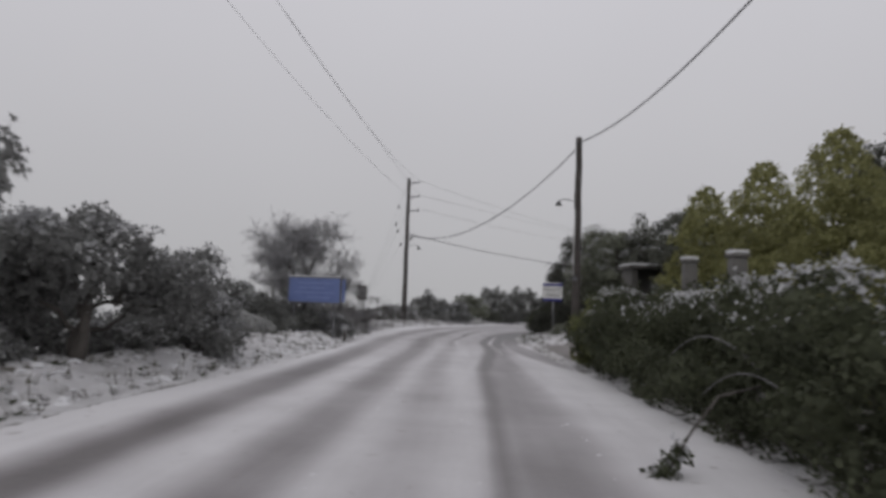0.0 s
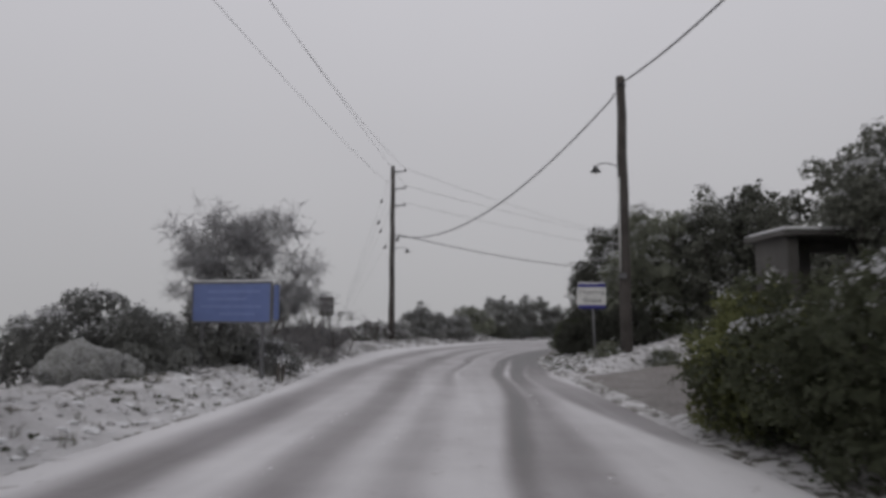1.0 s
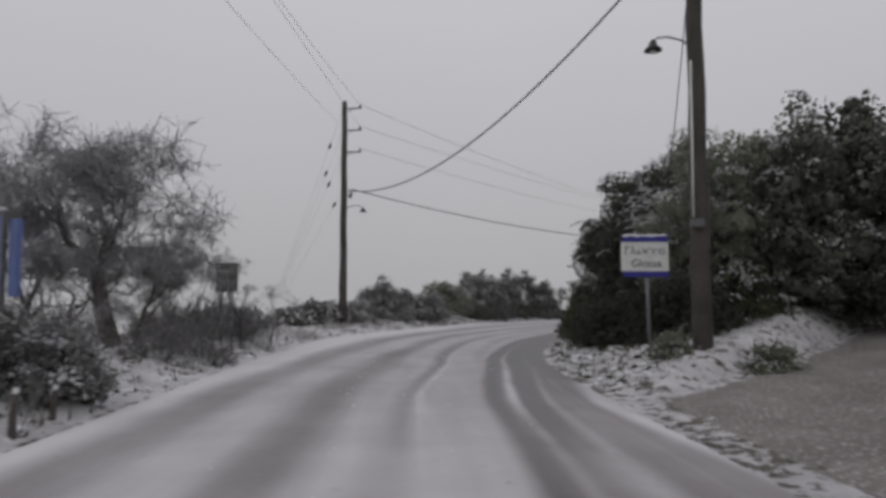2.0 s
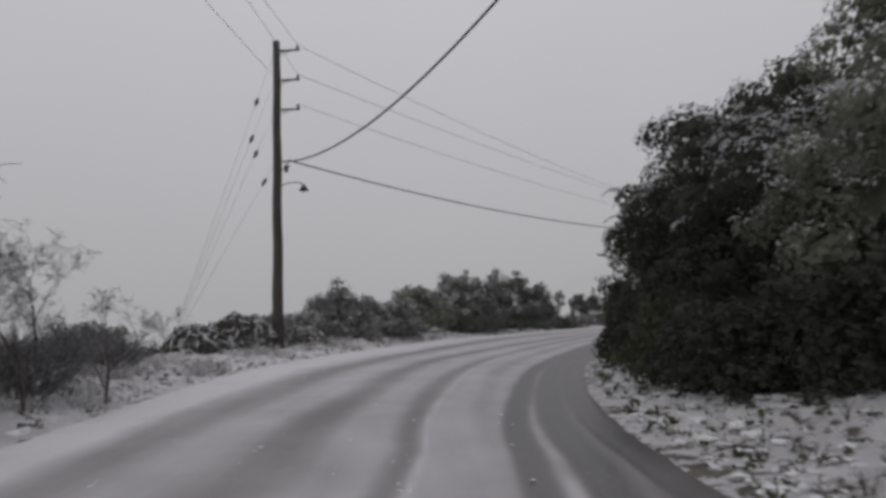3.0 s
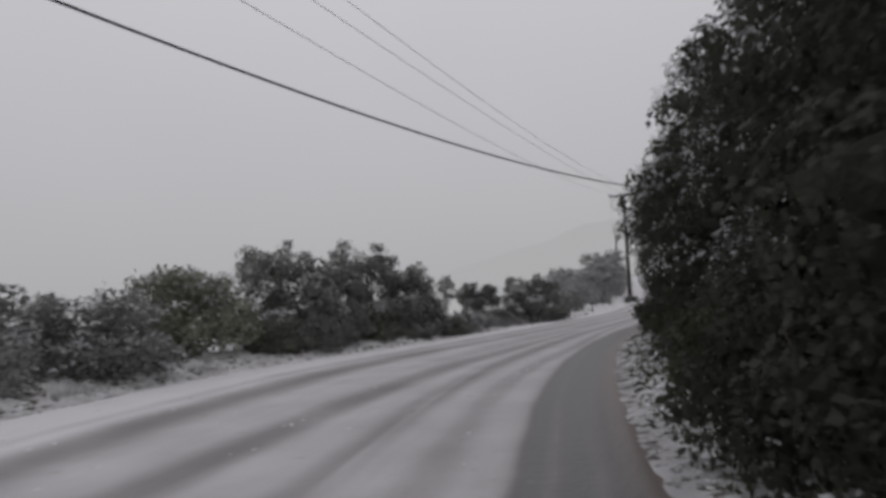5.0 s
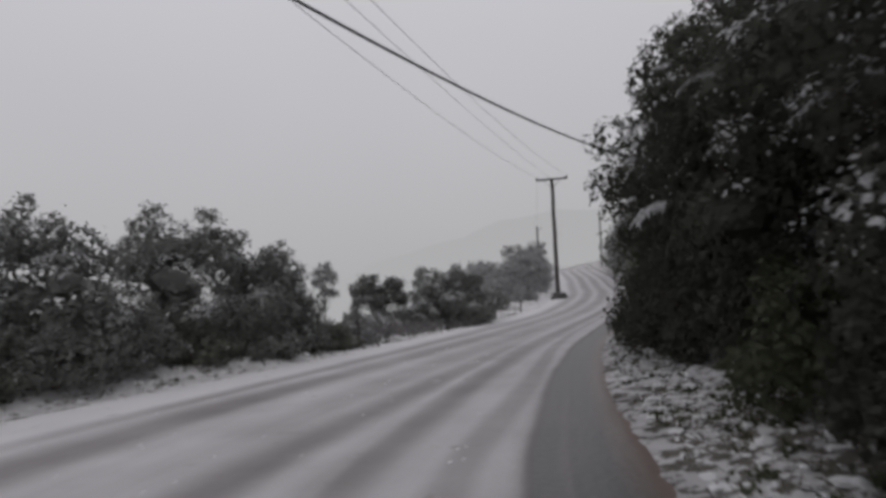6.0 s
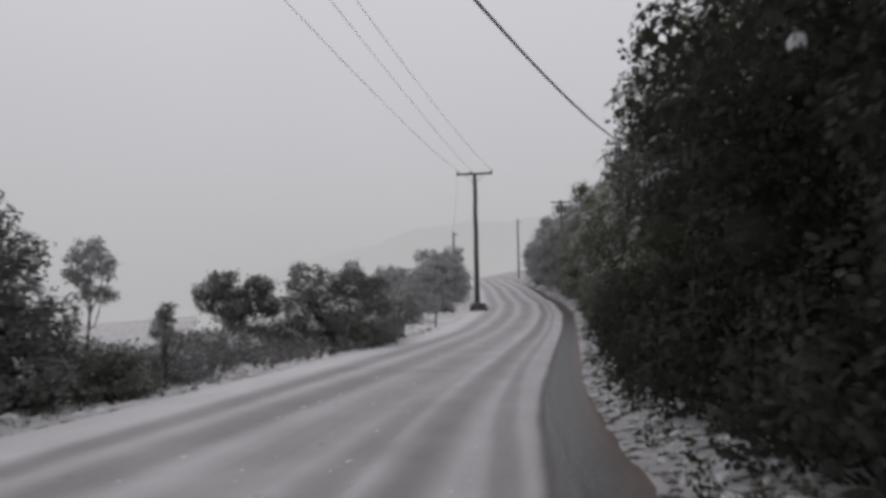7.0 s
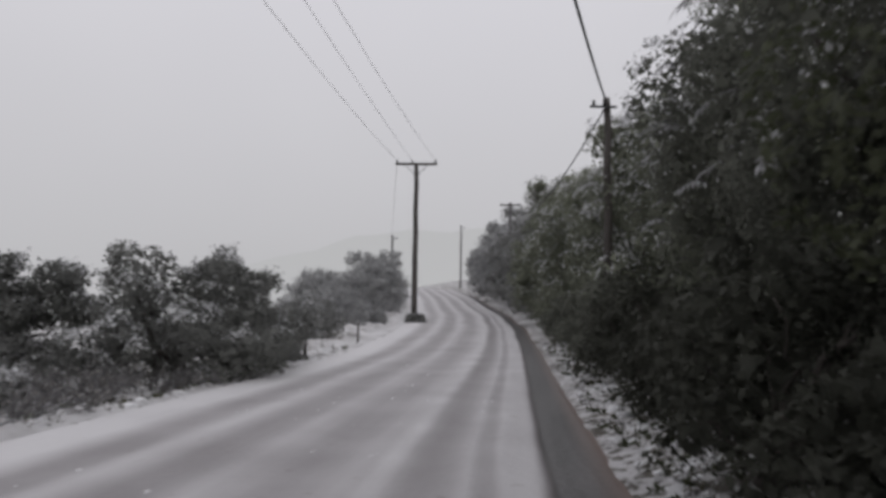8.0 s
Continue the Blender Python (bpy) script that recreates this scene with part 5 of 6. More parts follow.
FX, FY = 9.0, 52.1
FZ = ground_at(FX, FY)
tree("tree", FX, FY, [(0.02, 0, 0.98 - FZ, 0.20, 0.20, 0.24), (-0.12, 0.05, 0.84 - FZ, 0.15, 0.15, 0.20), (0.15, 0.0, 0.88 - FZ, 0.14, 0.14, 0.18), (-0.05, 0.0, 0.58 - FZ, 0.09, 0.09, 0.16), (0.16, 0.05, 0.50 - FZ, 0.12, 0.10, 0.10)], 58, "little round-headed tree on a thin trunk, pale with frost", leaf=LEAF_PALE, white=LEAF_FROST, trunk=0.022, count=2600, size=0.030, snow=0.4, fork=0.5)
FX, FY = 9.95, 53.15
FZ = ground_at(FX, FY)
tree("sapling", FX, FY, [(0.02, 0, 0.28 - FZ, 0.09, 0.09, 0.14), (0.0, 0.02, 0.12 - FZ, 0.13, 0.13, 0.14), (-0.04, 0.0, -0.06 - FZ, 0.12, 0.12, 0.12)], 60, "tiny upright sapling grey with frost", leaf=LEAF_GREY, white=LEAF_FROST, trunk=0.02, count=1100, size=0.03, snow=0.3, fork=0.5)
bush(12.1, 58.6, 0.8, 0.6, 0.75, 68, "low dusted shrub under the small evergreen", leaf=LEAF_GREY, white=LEAF_SNOW, count=4000, size=0.05, snow=0.5, group="bushes round the bend")
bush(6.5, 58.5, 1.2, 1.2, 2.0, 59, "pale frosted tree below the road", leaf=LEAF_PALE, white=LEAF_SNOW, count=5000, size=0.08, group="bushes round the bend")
tree("tree", 12.0, 59.0, [(-0.42, 0.1, 1.50, 0.50, 0.5, 0.36), (0.42, -0.1, 1.42, 0.52, 0.5, 0.38), (-0.05, 0.0, 1.12, 0.66, 0.6, 0.30), (0.75, -0.1, 1.12, 0.34, 0.34, 0.26), (-0.2, 0.1, 1.72, 0.26, 0.26, 0.20)], 61, "small rounded evergreen with snow on its crown", leaf=LEAF_DIM, white=LEAF_SNOW, trunk=0.07, count=9000, size=0.055, snow=0.4)
bush(11.0, 56.4, 1.2, 0.9, 0.55, 62, "low bush bent under snow beside the road", white=LEAF_SNOW, count=5000, size=0.065, snow=0.5, group="bushes round the bend")
tree("bush", 14.0, 57.9, [(-0.55, 0, 1.54, 0.46, 0.46, 0.44), (-0.60, 0, 1.05, 0.58, 0.6, 0.5), (0.35, 0.3, 1.35, 0.55, 0.6, 0.4), (0.0, 0, 0.6, 1.15, 0.9, 0.6), (-0.9, -0.3, 0.5, 0.6, 0.5, 0.5), (1.0, -0.1, 0.5, 0.7, 0.6, 0.5)], 63, "dense dusted bush with drooping boughs beside the road", "bush", LEAF_DIM, LEAF_SNOW, 0.06, 10, 17000, 0.042, 0.5, 0.40, "bushes round the bend", 0.2, 3)
tree("bush", 15.3, 59.3, [(-0.35, 0.1, 1.72, 0.62, 0.5, 0.38), (0.35, 0.3, 1.55, 0.55, 0.5, 0.32), (0.0, 0, 1.05, 0.8, 0.7, 0.5), (0.1, -0.2, 0.5, 1.0, 0.8, 0.55), (0.8, 0, 0.55, 0.6, 0.5, 0.45)], 64, "dense greenish bush with drooping boughs beside the road", "bush", LEAF_DIM, LEAF_SNOW, 0.06, 10, 16000, 0.042, 0.5, 0.35, "bushes round the bend", 0.2, 3)
bush(16.6, 61.0, 0.7, 0.6, 1.1, 65, "low bush bent under snow beside the road", white=SNOW, count=5000, size=0.05, snow=0.9, group="bushes round the bend")
# thicket leaves pale past 76 m: haze put into their colour
for k, (s, d, w, h) in enumerate(((66, 3.0, 1.4, 1.0), (70, 2.6, 1.5, 1.1), (74, 3.2, 1.7, 1.3), (78, 3.0, 1.6, 1.5), (80, 1.6, 0.9, 0.6), (82, 3.4, 1.9, 1.9), (86, 3.4, 2.2, 2.5), (90, 2.4, 2.2, 3.3), (95, 3.0, 2.6, 4.2), (100, 2.4, 2.4, 4.1), (105, 2.6, 2.2, 3.5), (92, 6.0, 3.0, 3.2), (99, 7.0, 3.0, 3.6), (110, 4, 2.4, 2.6), (118, 3, 2.2, 2.2), (127, 3, 2.4, 2.0), (138, 3, 2.6, 2.0))):
    x, y, z = beside(s, d)
    bush(x, y, w, w * 0.8, h, 70 + k, "grey frosted thicket on the rise beyond the crossarm pole, paled for haze", leaf=LEAF_PALE if s > 76 else LEAF_GREY, white=LEAF_FROST, count=4500 if 77 < s < 97 else 3000, size=0.065 if 77 < s < 97 else 0.09, snow=0.35, group="thicket on the rise")
# the pale leaf also softens this slope towards the mist
for k, (x, y, w, h) in enumerate(((11.9, 60.9, 1.3, 0.6), (12.8, 63.0, 1.4, 0.6), (9.6, 61.0, 1.5, 0.8), (10.6, 64.5, 1.6, 0.85), (14.4, 62.4, 1.1, 0.7), (8.6, 55.0, 1.2, 0.6))):
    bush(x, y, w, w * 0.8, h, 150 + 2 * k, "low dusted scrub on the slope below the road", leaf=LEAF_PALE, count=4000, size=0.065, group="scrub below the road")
bush(TPX - 0.25, TPY - 0.5, 0.7, 0.5, 0.6, 82, "small dark shrub at the foot of the pole", count=2500, size=0.06)

# ---- hedge, conifers and garden on the right ----
hedge = thing("hedge", 4.7, 4.5, ground_at(4.7, 4.5) - 0.05, "clipped evergreen hedge with snow along its top", "hedge")
hr = np.random.default_rng(90)
hedge_lobes = []
for k in range(15):
    y = -8.5 + k * 1.08
    fall = 0.0 if k < 14 else 0.12
    hedge_lobes.append((0.05 + hr.uniform(-0.1, 0.1), y, 0.94 - fall, 0.85, 0.85, 0.82 - fall * 0.4))
    hedge_lobes.append((-0.28 + hr.uniform(-0.1, 0.1), y + 0.4, 0.42, 0.62, 0.7, 0.46))
crown("foliage", hr, hedge_lobes, 8, 52000, 0.050, LEAF_HEDGE, LEAF_SNOW, hedge, 0.1, 0.60, "", 0.62)
for k in range(10):
    y = -8 + k * 1.6
    tube("stem", limb_points(hr, (0.1, y, -0.1), (0.05, y + 0.2, 1.0), 6, 0.1), np.linspace(0.04, 0.015, 6), BARK, hedge)
for y, reach, up in ((-1.6, 0.55, 0.75), (-2.6, 0.5, 0.45)):
    pts = [(-0.3 - reach * t, y + 1.2 * t, up + 0.38 * math.sin(2.4 * t) - 0.25 * t * t) for t in np.linspace(0, 1, 9)]
    tube("arching_twig", pts, np.linspace(0.014, 0.006, 9), TWIG, hedge, "long arching twig under snow", 5)

bush(4.55, 10.9, 0.85, 0.75, 1.65, 89, "olive-green shrub with snow tufts at the hedge's end", leaf=LEAF_OLIVE, white=LEAF_SNOW, count=9000, size=0.05, snow=0.3)
for k, (x, y, tip, w) in enumerate(((6.2, 9.5, 3.50, 1.0), (6.6, 7.8, 3.68, 1.02), (6.75, 5.7, 3.72, 1.08), (6.7, 3.5, 3.5, 1.0), (6.8, 1.2, 3.4, 1.0))):
    h = tip - ground_at(x, y)
    lobes = [(0, 0, h * f, w * g, w * g, h * q) for f, g, q in ((0.10, 0.92, 0.12), (0.22, 1.0, 0.13), (0.35, 1.0, 0.13), (0.48, 0.92, 0.13), (0.60, 0.80, 0.12), (0.71, 0.68, 0.11), (0.81, 0.52, 0.10), (0.89, 0.36, 0.08), (0.95, 0.20, 0.05))]
    tree("cypress", x, y, lobes, 100 + k, "golden-green clipped conifer behind the hedge", "conifer", LEAF_GOLD, LEAF_FROST, 0.08, 30, 24000, 0.044, -0.25, 0.05, "row of conifers", 0.1, lump=0.4)
tree("tree", 6.38, 11.7, [(0, 0, 2.45, 0.5, 0.5, 0.5), (-0.1, 0, 1.75, 0.5, 0.4, 0.6), (0.15, 0.0, 2.95, 0.34, 0.34, 0.30), (0, 0, 0.9, 0.5, 0.4, 0.7), (-0.32, 0.0, 2.2, 0.34, 0.34, 0.26), (0.4, 0.0, 1.3, 0.4, 0.35, 0.6)], 109, "dark brownish evergreen with snow lying on its boughs", leaf=LEAF_MID, white=LEAF_SNOW, count=9000, size=0.05, snow=0.35, trunk=0.07)
tree("tree", 7.5, 14.2, [(0, 0.4, 3.4, 0.6, 0.6, 0.5), (0, 0, 2.5, 0.7, 0.7, 0.6), (-0.3, -0.2, 1.8, 0.8, 0.8, 0.6), (0.3, 0.3, 3.0, 0.45, 0.45, 0.35), (-0.1, 0, 1.0, 0.9, 0.9, 0.7), (0.6, 0.2, 1.9, 0.8, 0.8, 0.7), (-0.6, 0.3, 2.2, 0.4, 0.4, 0.3)], 108, "dark brownish evergreen with snow lying on its boughs", leaf=LEAF_MID, white=LEAF_SNOW, count=11000, size=0.055, snow=0.3, trunk=0.09)
tree("tree", 6.6, -0.8, [(0, 0, 1.9, 1.0, 1.0, 0.8), (-0.3, 1.0, 1.5, 0.8, 0.8, 0.7), (0.5, -1, 2.1, 0.9, 0.9, 0.8)], 110, "dark evergreen shrub with snow patches over the hedge", leaf=LEAF_HEDGE, count=8000, size=0.08, snow=0.4, trunk=0.09)

for x, y, top in ((5.38, 8.0, 1.82), (5.38, 5.9, 1.78)):
    z = ground_at(x, y)
    pillar = thing("garden_pillar", x, y, z, "broad grey concrete garden pillar with a snowy cap", "pillar", "garden pillars")
    part("shaft", box(0.22, 0.22, top - z + 0.2, (0, 0, (top - z) / 2 - 0.1), 0.012), CONCRETE, pillar)
    part("cap", box(0.28, 0.28, 0.05, (0, 0, top - z + 0.03), 0.012), CONCRETE, pillar)
    part("snow_cap", box(0.27, 0.27, 0.06, (0, 0, top - z + 0.083), 0.022), SNOW, pillar)

NX, NY = 6.34, 12.52
NZ = ground_at(NX, NY)
shelter = thing("bus_shelter", NX, NY, NZ, "small concrete bus shelter with a flat snow-covered roof", "bus shelter", "", 3)
NT = 1.95 - NZ
part("roof_slab", box(2.20, 1.06, 0.07, (0, 0, NT), 0.012), DARK_CONCRETE, shelter, "dark stained roof slab")
part("roof_snow", box(2.14, 1.00, 0.05, (0, 0, NT + 0.058), 0.022), SNOW, shelter, "even layer of snow")
part("side_wall", box(0.14, 0.84, NT + 0.2, (-0.93, 0, NT / 2 - 0.135), 0.010), DARK_CONCRETE, shelter)
part("side_wall", box(0.14, 0.84, NT + 0.2, (0.93, 0, NT / 2 - 0.135), 0.010), DARK_CONCRETE, shelter)
back_wall = part("back_wall", box(0.55, 0.12, NT + 0.2, (-0.58, 0.36, NT / 2 - 0.135), 0.008), CONCRETE, shelter)
part("window_pier", box(0.62, 0.12, NT + 0.2, (0.55, 0.36, NT / 2 - 0.135), 0.008), CONCRETE, back_wall)
part("window_sill", box(0.56, 0.14, 1.45, (-0.03, 0.36, 0.525), 0.008), CONCRETE, back_wall)
part("lintel", box(0.56, 0.12, 0.14, (-0.03, 0.36, NT - 0.107), 0.006), CONCRETE, back_wall)
part("front_wall", box(1.10, 0.12, 1.20, (0.31, -0.36, 0.38), 0.010), CONCRETE, shelter, "low pale front wall")
part("bench", box(1.50, 0.34, 0.06, (0, 0.12, 0.48), 0.012), POLE_WOOD, shelter, "plain wooden bench")

for k, (x, y, w, h) in enumerate(((8.2, 11.2, 0.8, 1.8), (8.4, 15.0, 0.9, 1.6), (9.2, 15.4, 1.1, 1.6), (7.5, 15.7, 0.9, 1.7), (8.8, 16.2, 1.0, 1.8), (10.8, 15.8, 1.2, 1.9))):
    bush(x, y, w, w * 0.8, h, 130 + k, "grey-green garden shrub with snow beside the drive", leaf=LEAF_GREEN if k % 2 else LEAF_GREY, white=LEAF_SNOW, count=4500, size=0.06, snow=0.3, group="garden shrubs")

BGZ = ground_at(2.95, 1.25)
branch = thing("broken_branch", 2.95, 1.25, BGZ, "broken leafy branch hanging from the hedge onto the snow", "branch")
br = np.random.default_rng(120)
tube("stem", [(1.0, 0.6, 0.72), (0.55, 0.32, 0.66), (0.22, 0.0, 0.42), (0.09, -0.05, 0.22), (0.0, -0.02, 0.08)], (0.014, 0.012, 0.010, 0.008, 0.005), BARK, branch, "", 6)
crown("leaves", br, [(-0.02, 0.0, 0.07, 0.11, 0.09, 0.055), (0.04, -0.03, 0.14, 0.065, 0.055, 0.07), (0.12, -0.02, 0.27, 0.035, 0.035, 0.07)], 6, 1000, 0.042, LEAF_HEDGE, LEAF_SNOW, branch, 0.7, 0.6)

# ---- trees on the bank to the right ----
tr = np.random.default_rng(200)


def snow_bough(parent, p, way, length, seed):
    """A drooping leafy bough under snow: one bent twig and a fan of long white-backed leaves."""
    rng = np.random.default_rng(seed)
    o = np.array(p) - np.array(parent.location)
    w = np.array(way, float) / np.linalg.norm(way)
    ts = np.linspace(0, 1, 9)[:, None]
    pts = o + w * length * ts + np.array((0, 0, -0.55 * length)) * ts ** 2.2
    bough = tube("bough", pts, np.linspace(0.012, 0.004, 9), TWIG, parent, "thin bough bent down by snow", 5)
    v, t = [], []
    for k in range(int(110 * length)):
        f = rng.uniform(0.1, 1)
        c = o + w * length * f + np.array((0, 0, -0.55 * length)) * f ** 2.2
        side = np.cross(w, (0, 0, 1)) * rng.choice((-1, 1))
        a = w * 0.35 + side * rng.uniform(0.1, 0.5) + np.array((0, 0, rng.uniform(-1.1, -0.3)))
        a /= np.linalg.norm(a)
        b = np.cross(a, w + (0.01, 0, 0)) * 0.010
        ln = length * rng.uniform(0.12, 0.26)
        i = len(v)
        v += [c, c + a * ln * 0.5 + b, c + a * ln + (0, 0, -0.02), c + a * ln * 0.5 - b]
        t += [(i, i + 1, i + 2), (i, i + 2, i + 3)]
    return tri_mesh("snowy_spray", np.array(v), np.array(t), [LEAF_SNOW], None, bough, "fan of leaves white with snow")


def bank_tree(s, d, high, wide, seed, leaf=LEAF_DARK, white=LEAF_SNOW, count=19000, size=0.050, snow=0.95, label="dark evergreen tree hanging over the bank, its boughs tipped with snow", back=0.6, boughs=0, crest=0.42):
    """A tree of the right-hand bank, leafy from its top almost to the ground."""
    rng = np.random.default_rng(seed)
    x, y, z = beside(s, d, False)
    ax, ay, _ = beside(s - 1, d, False)
    bx, by, _ = beside(s + 1, d, False)
    away = Vector((by - ay, -(bx - ax), 0)).normalized() * back
    lobes = [(0, 0, high * 0.80, wide * 0.60, wide * 0.60, high * 0.20), (0.1, 0, high * 0.5, wide * 0.78, wide * 0.78, high * 0.27), (0, 0, high * 0.20, wide * 0.80, wide * 0.80, high * 0.22)]
    for k in range(13):
        a = 2 * math.pi * (k * 0.382 + rng.uniform(-0.1, 0.1))
        zc = (k * 5 % 13) / 12.0
        f = rng.uniform(0.5, 0.72) * (1.0 - 0.25 * zc)
        r = wide * rng.uniform(0.28, 0.42)
        lobes.append((math.cos(a) * wide * f, math.sin(a) * wide * f, high * (0.13 + 0.72 * zc), r, r, r * 0.85))
    lobes = [(q[0] + away.x * max(0.0, q[2] / high - 0.35), q[1] + away.y * max(0.0, q[2] / high - 0.35), *q[2:]) for q in lobes]
    side = Vector((ay - by, bx - ax, 0)).normalized()
    made = tree("tree", x, y, lobes, seed + 5, label, "tree", leaf, white, 0.13, 9, count, size, 0.45, snow, "trees on the bank", 0.3, 1, crest, tuple(side))
    facing = sorted(lobes[3:], key=lambda q: -(q[0] * side.x + q[1] * side.y))[:boughs]
    for j, q in enumerate(facing):
        turn = Matrix.Rotation(rng.uniform(-0.7, 0.7), 3, "Z") @ side
        p = Vector((x, y, z)) + Vector(q[:3]) + turn * q[3] * 0.55 + Vector((0, 0, q[5] * 0.3))
        snow_bough(made, p, (turn.x, turn.y, 0.2), rng.uniform(0.28, 0.5), seed * 20 + j)
    return made


for k, (s, d, h, w) in enumerate(((26.3, 3.4, 4.2, 1.8), (28.4, 2.8, 4.3, 1.9), (30.6, 2.3, 4.7, 2.0), (32.9, 1.9, 5.1, 2.0), (35.2, 2.1, 5.5, 2.0), (37.6, 2.2, 5.4, 2.0),
                                    (40.0, 2.1, 4.9, 2.0), (42.4, 2.2, 5.1, 2.1), (44.8, 2.0, 5.8, 2.2), (47.2, 2.1, 6.0, 2.2), (49.6, 2.2, 5.9, 2.2), (52.0, 2.4, 5.6, 2.1), (54.4, 2.7, 5.8, 2.1), (56.8, 3.0, 5.5, 2.0))):
    if k == 0:
        bank_tree(s, d, h, w, 210, LEAF_GREEN, LEAF_SNOW, snow=0.9, crest=0.25, label="evergreen tree on the bank with snow lying on slanting boughs")
    else:
        grown = bank_tree(s, d, h, w, 210 + k * 7, LEAF_DARK if s < 49 else LEAF_HEDGE if s < 51 else LEAF_MID if s < 55 else LEAF_GREEN, back=1.3 if s < 32 else 1.0 if s < 33.5 else 1.5 if s < 36 else 2.0 if s < 39 else 2.3 if s < 43 else 0.7 if s < 48 else 1.0 if s < 53 else 0.3, boughs=3 if s < 50 else 6, snow=0.70 if s < 36 else 1.05 if s < 43 else 0.55 if s < 48 else 0.9, crest=0.40 if s < 36 else 0.12 if s < 43 else 0.30, count=19000 if s < 43 else 25000, size=0.050 if s < 43 else 0.041)
        if s == 44.8:
            snow_bough(grown, (10.75, 42.6, 1.25), (-0.9, -0.25, 0.2), 0.55, 949)
        if s > 43:
            for j in range(2):
                bx, by, bz = beside(s + tr.uniform(-0.9, 0.9), d - w * 0.72, False)
                snow_bough(grown, (bx, by, bz + tr.uniform(1.6, 3.4)), (-0.8, tr.uniform(-0.8, 0.3), 0.25), tr.uniform(0.25, 0.45), 1200 + 10 * k + j)
# leaf colour steps paler along the road, standing for haze
for k, (s, d, h, w) in enumerate(((59.2, 3.5, 5.8, 2.0), (61.8, 3.7, 6.0, 2.0), (62.4, 2.1, 5.9, 1.6), (64.6, 3.6, 5.8, 2.0), (67.6, 3.0, 5.6, 2.0), (70.8, 2.0, 5.9, 2.0), (74.4, 1.7, 6.5, 2.1), (78.4, 1.5, 7.0, 2.3), (83, 1.4, 7.4, 2.4), (88, 1.4, 7.5, 2.5), (94, 1.3, 7.5, 2.6), (101, 1.4, 7.3, 2.8), (109, 1.7, 6.7, 2.8), (118, 2.0, 5.8, 2.8))):
    bank_tree(s, d, h, w, 330 + k * 7, LEAF_GREEN if s < 79 else LEAF_GREY if s < 96 else LEAF_PALE, LEAF_SNOW if s < 79 else LEAF_FROST, 9000 if s < 72 else 5500, 0.075 if s < 72 else 0.09, 1.05, "green evergreen tree on the bank, dusted with snow, paler farther off", boughs=6 if s < 84 else 0, crest=0.1)
for k, (s, d, h, w) in enumerate(((28.0, 6.8, 4.3, 2.3), (33, 6.2, 4.8, 2.5), (38.5, 6.0, 5.6, 2.6), (44, 6.0, 6.6, 2.7), (50, 6.2, 7.0, 2.8), (56, 6.6, 6.2, 2.7))):
    bank_tree(s, d, h, w, 420 + k * 7, LEAF_DARK, LEAF_FROST, 2600, 0.13, 0.5, "dark evergreen tree of the second row up the bank")
ug = np.random.default_rng(460)
for k in range(34):
    s = 27.2 + k * 1.25
    d = 1.15 - 0.22 * ease(s, 28, 31) + 0.32 * ease(s, 36, 40) - 0.27 * ease(s, 44, 49) + ug.uniform(-0.1, 0.2)
    x, y, z = beside(s, d, False)
    bush(x, y, 0.85, 0.8, ug.uniform(0.8, 1.5), 600 + 3 * k, "dark undergrowth at the foot of the bank trees", leaf=LEAF_HEDGE if k % 4 == 0 and k < 13 else LEAF_DARK if s < 58 else LEAF_MID, white=LEAF_FROST, count=1800, size=0.06, snow=0.0, group="undergrowth on the bank", n=4, name="undergrowth")
for k, (x, y, w, h) in enumerate(((4.95, 25.2, 0.8, 1.2), (5.5, 24.3, 0.8, 1.3), (6.2, 23.7, 0.9, 1.4))):
    bush(x, y, w, w, h, 465 + k, "dark undergrowth at the foot of the bank trees", leaf=LEAF_DARK, white=LEAF_FROST, count=4500, size=0.055, snow=0.0, group="undergrowth on the bank", name="undergrowth")
for k, (x, y, w, h) in enumerate(((8.8, 24.6, 1.2, 4.7), (10.6, 24.3, 1.3, 4.7), (12.7, 23.3, 1.4, 4.6))):
    bush(x, y, w, w, h - ground_at(x, y), 475 + k, "grey-green evergreen tree above the drive, dusted with snow", leaf=LEAF_MID, white=LEAF_FROST, count=7000, size=0.075, snow=0.4, name="tree", n=8)
bush(7.2, 24.2, 1.1, 0.9, 1.3, 470, "dark green shrub at the foot of the bank", leaf=LEAF_HEDGE, count=6000, size=0.06)
bush(6.4, 20.9, 0.45, 0.4, 0.4, 471, "small tuft of shrub beside the pole", leaf=LEAF_GREEN, white=LEAF_SNOW, count=1500, size=0.05)
bush(5.0, 21.3, 0.4, 0.35, 0.35, 472, "small tuft of shrub at the foot of the sign", leaf=LEAF_GREEN, white=LEAF_SNOW, count=1500, size=0.05)
for k, (x, y, w, h) in enumerate(((11.5, 23.5, 2.0, 3.0), (13.5, 20.0, 2.2, 3.2), (10.9, 16.6, 1.6, 3.9), (12.5, 13.0, 2.0, 4.4), (12.0, 9.5, 2.0, 4.8), (11.5, 5.0, 2.0, 5.0), (11.5, 0.0, 2.0, 5.0))):
    bush(x, y, w, w, h, 480 + k, "dark evergreen tree behind the garden", leaf=LEAF_DARK, white=LEAF_FROST, count=5500, size=0.10, name="tree", n=8)


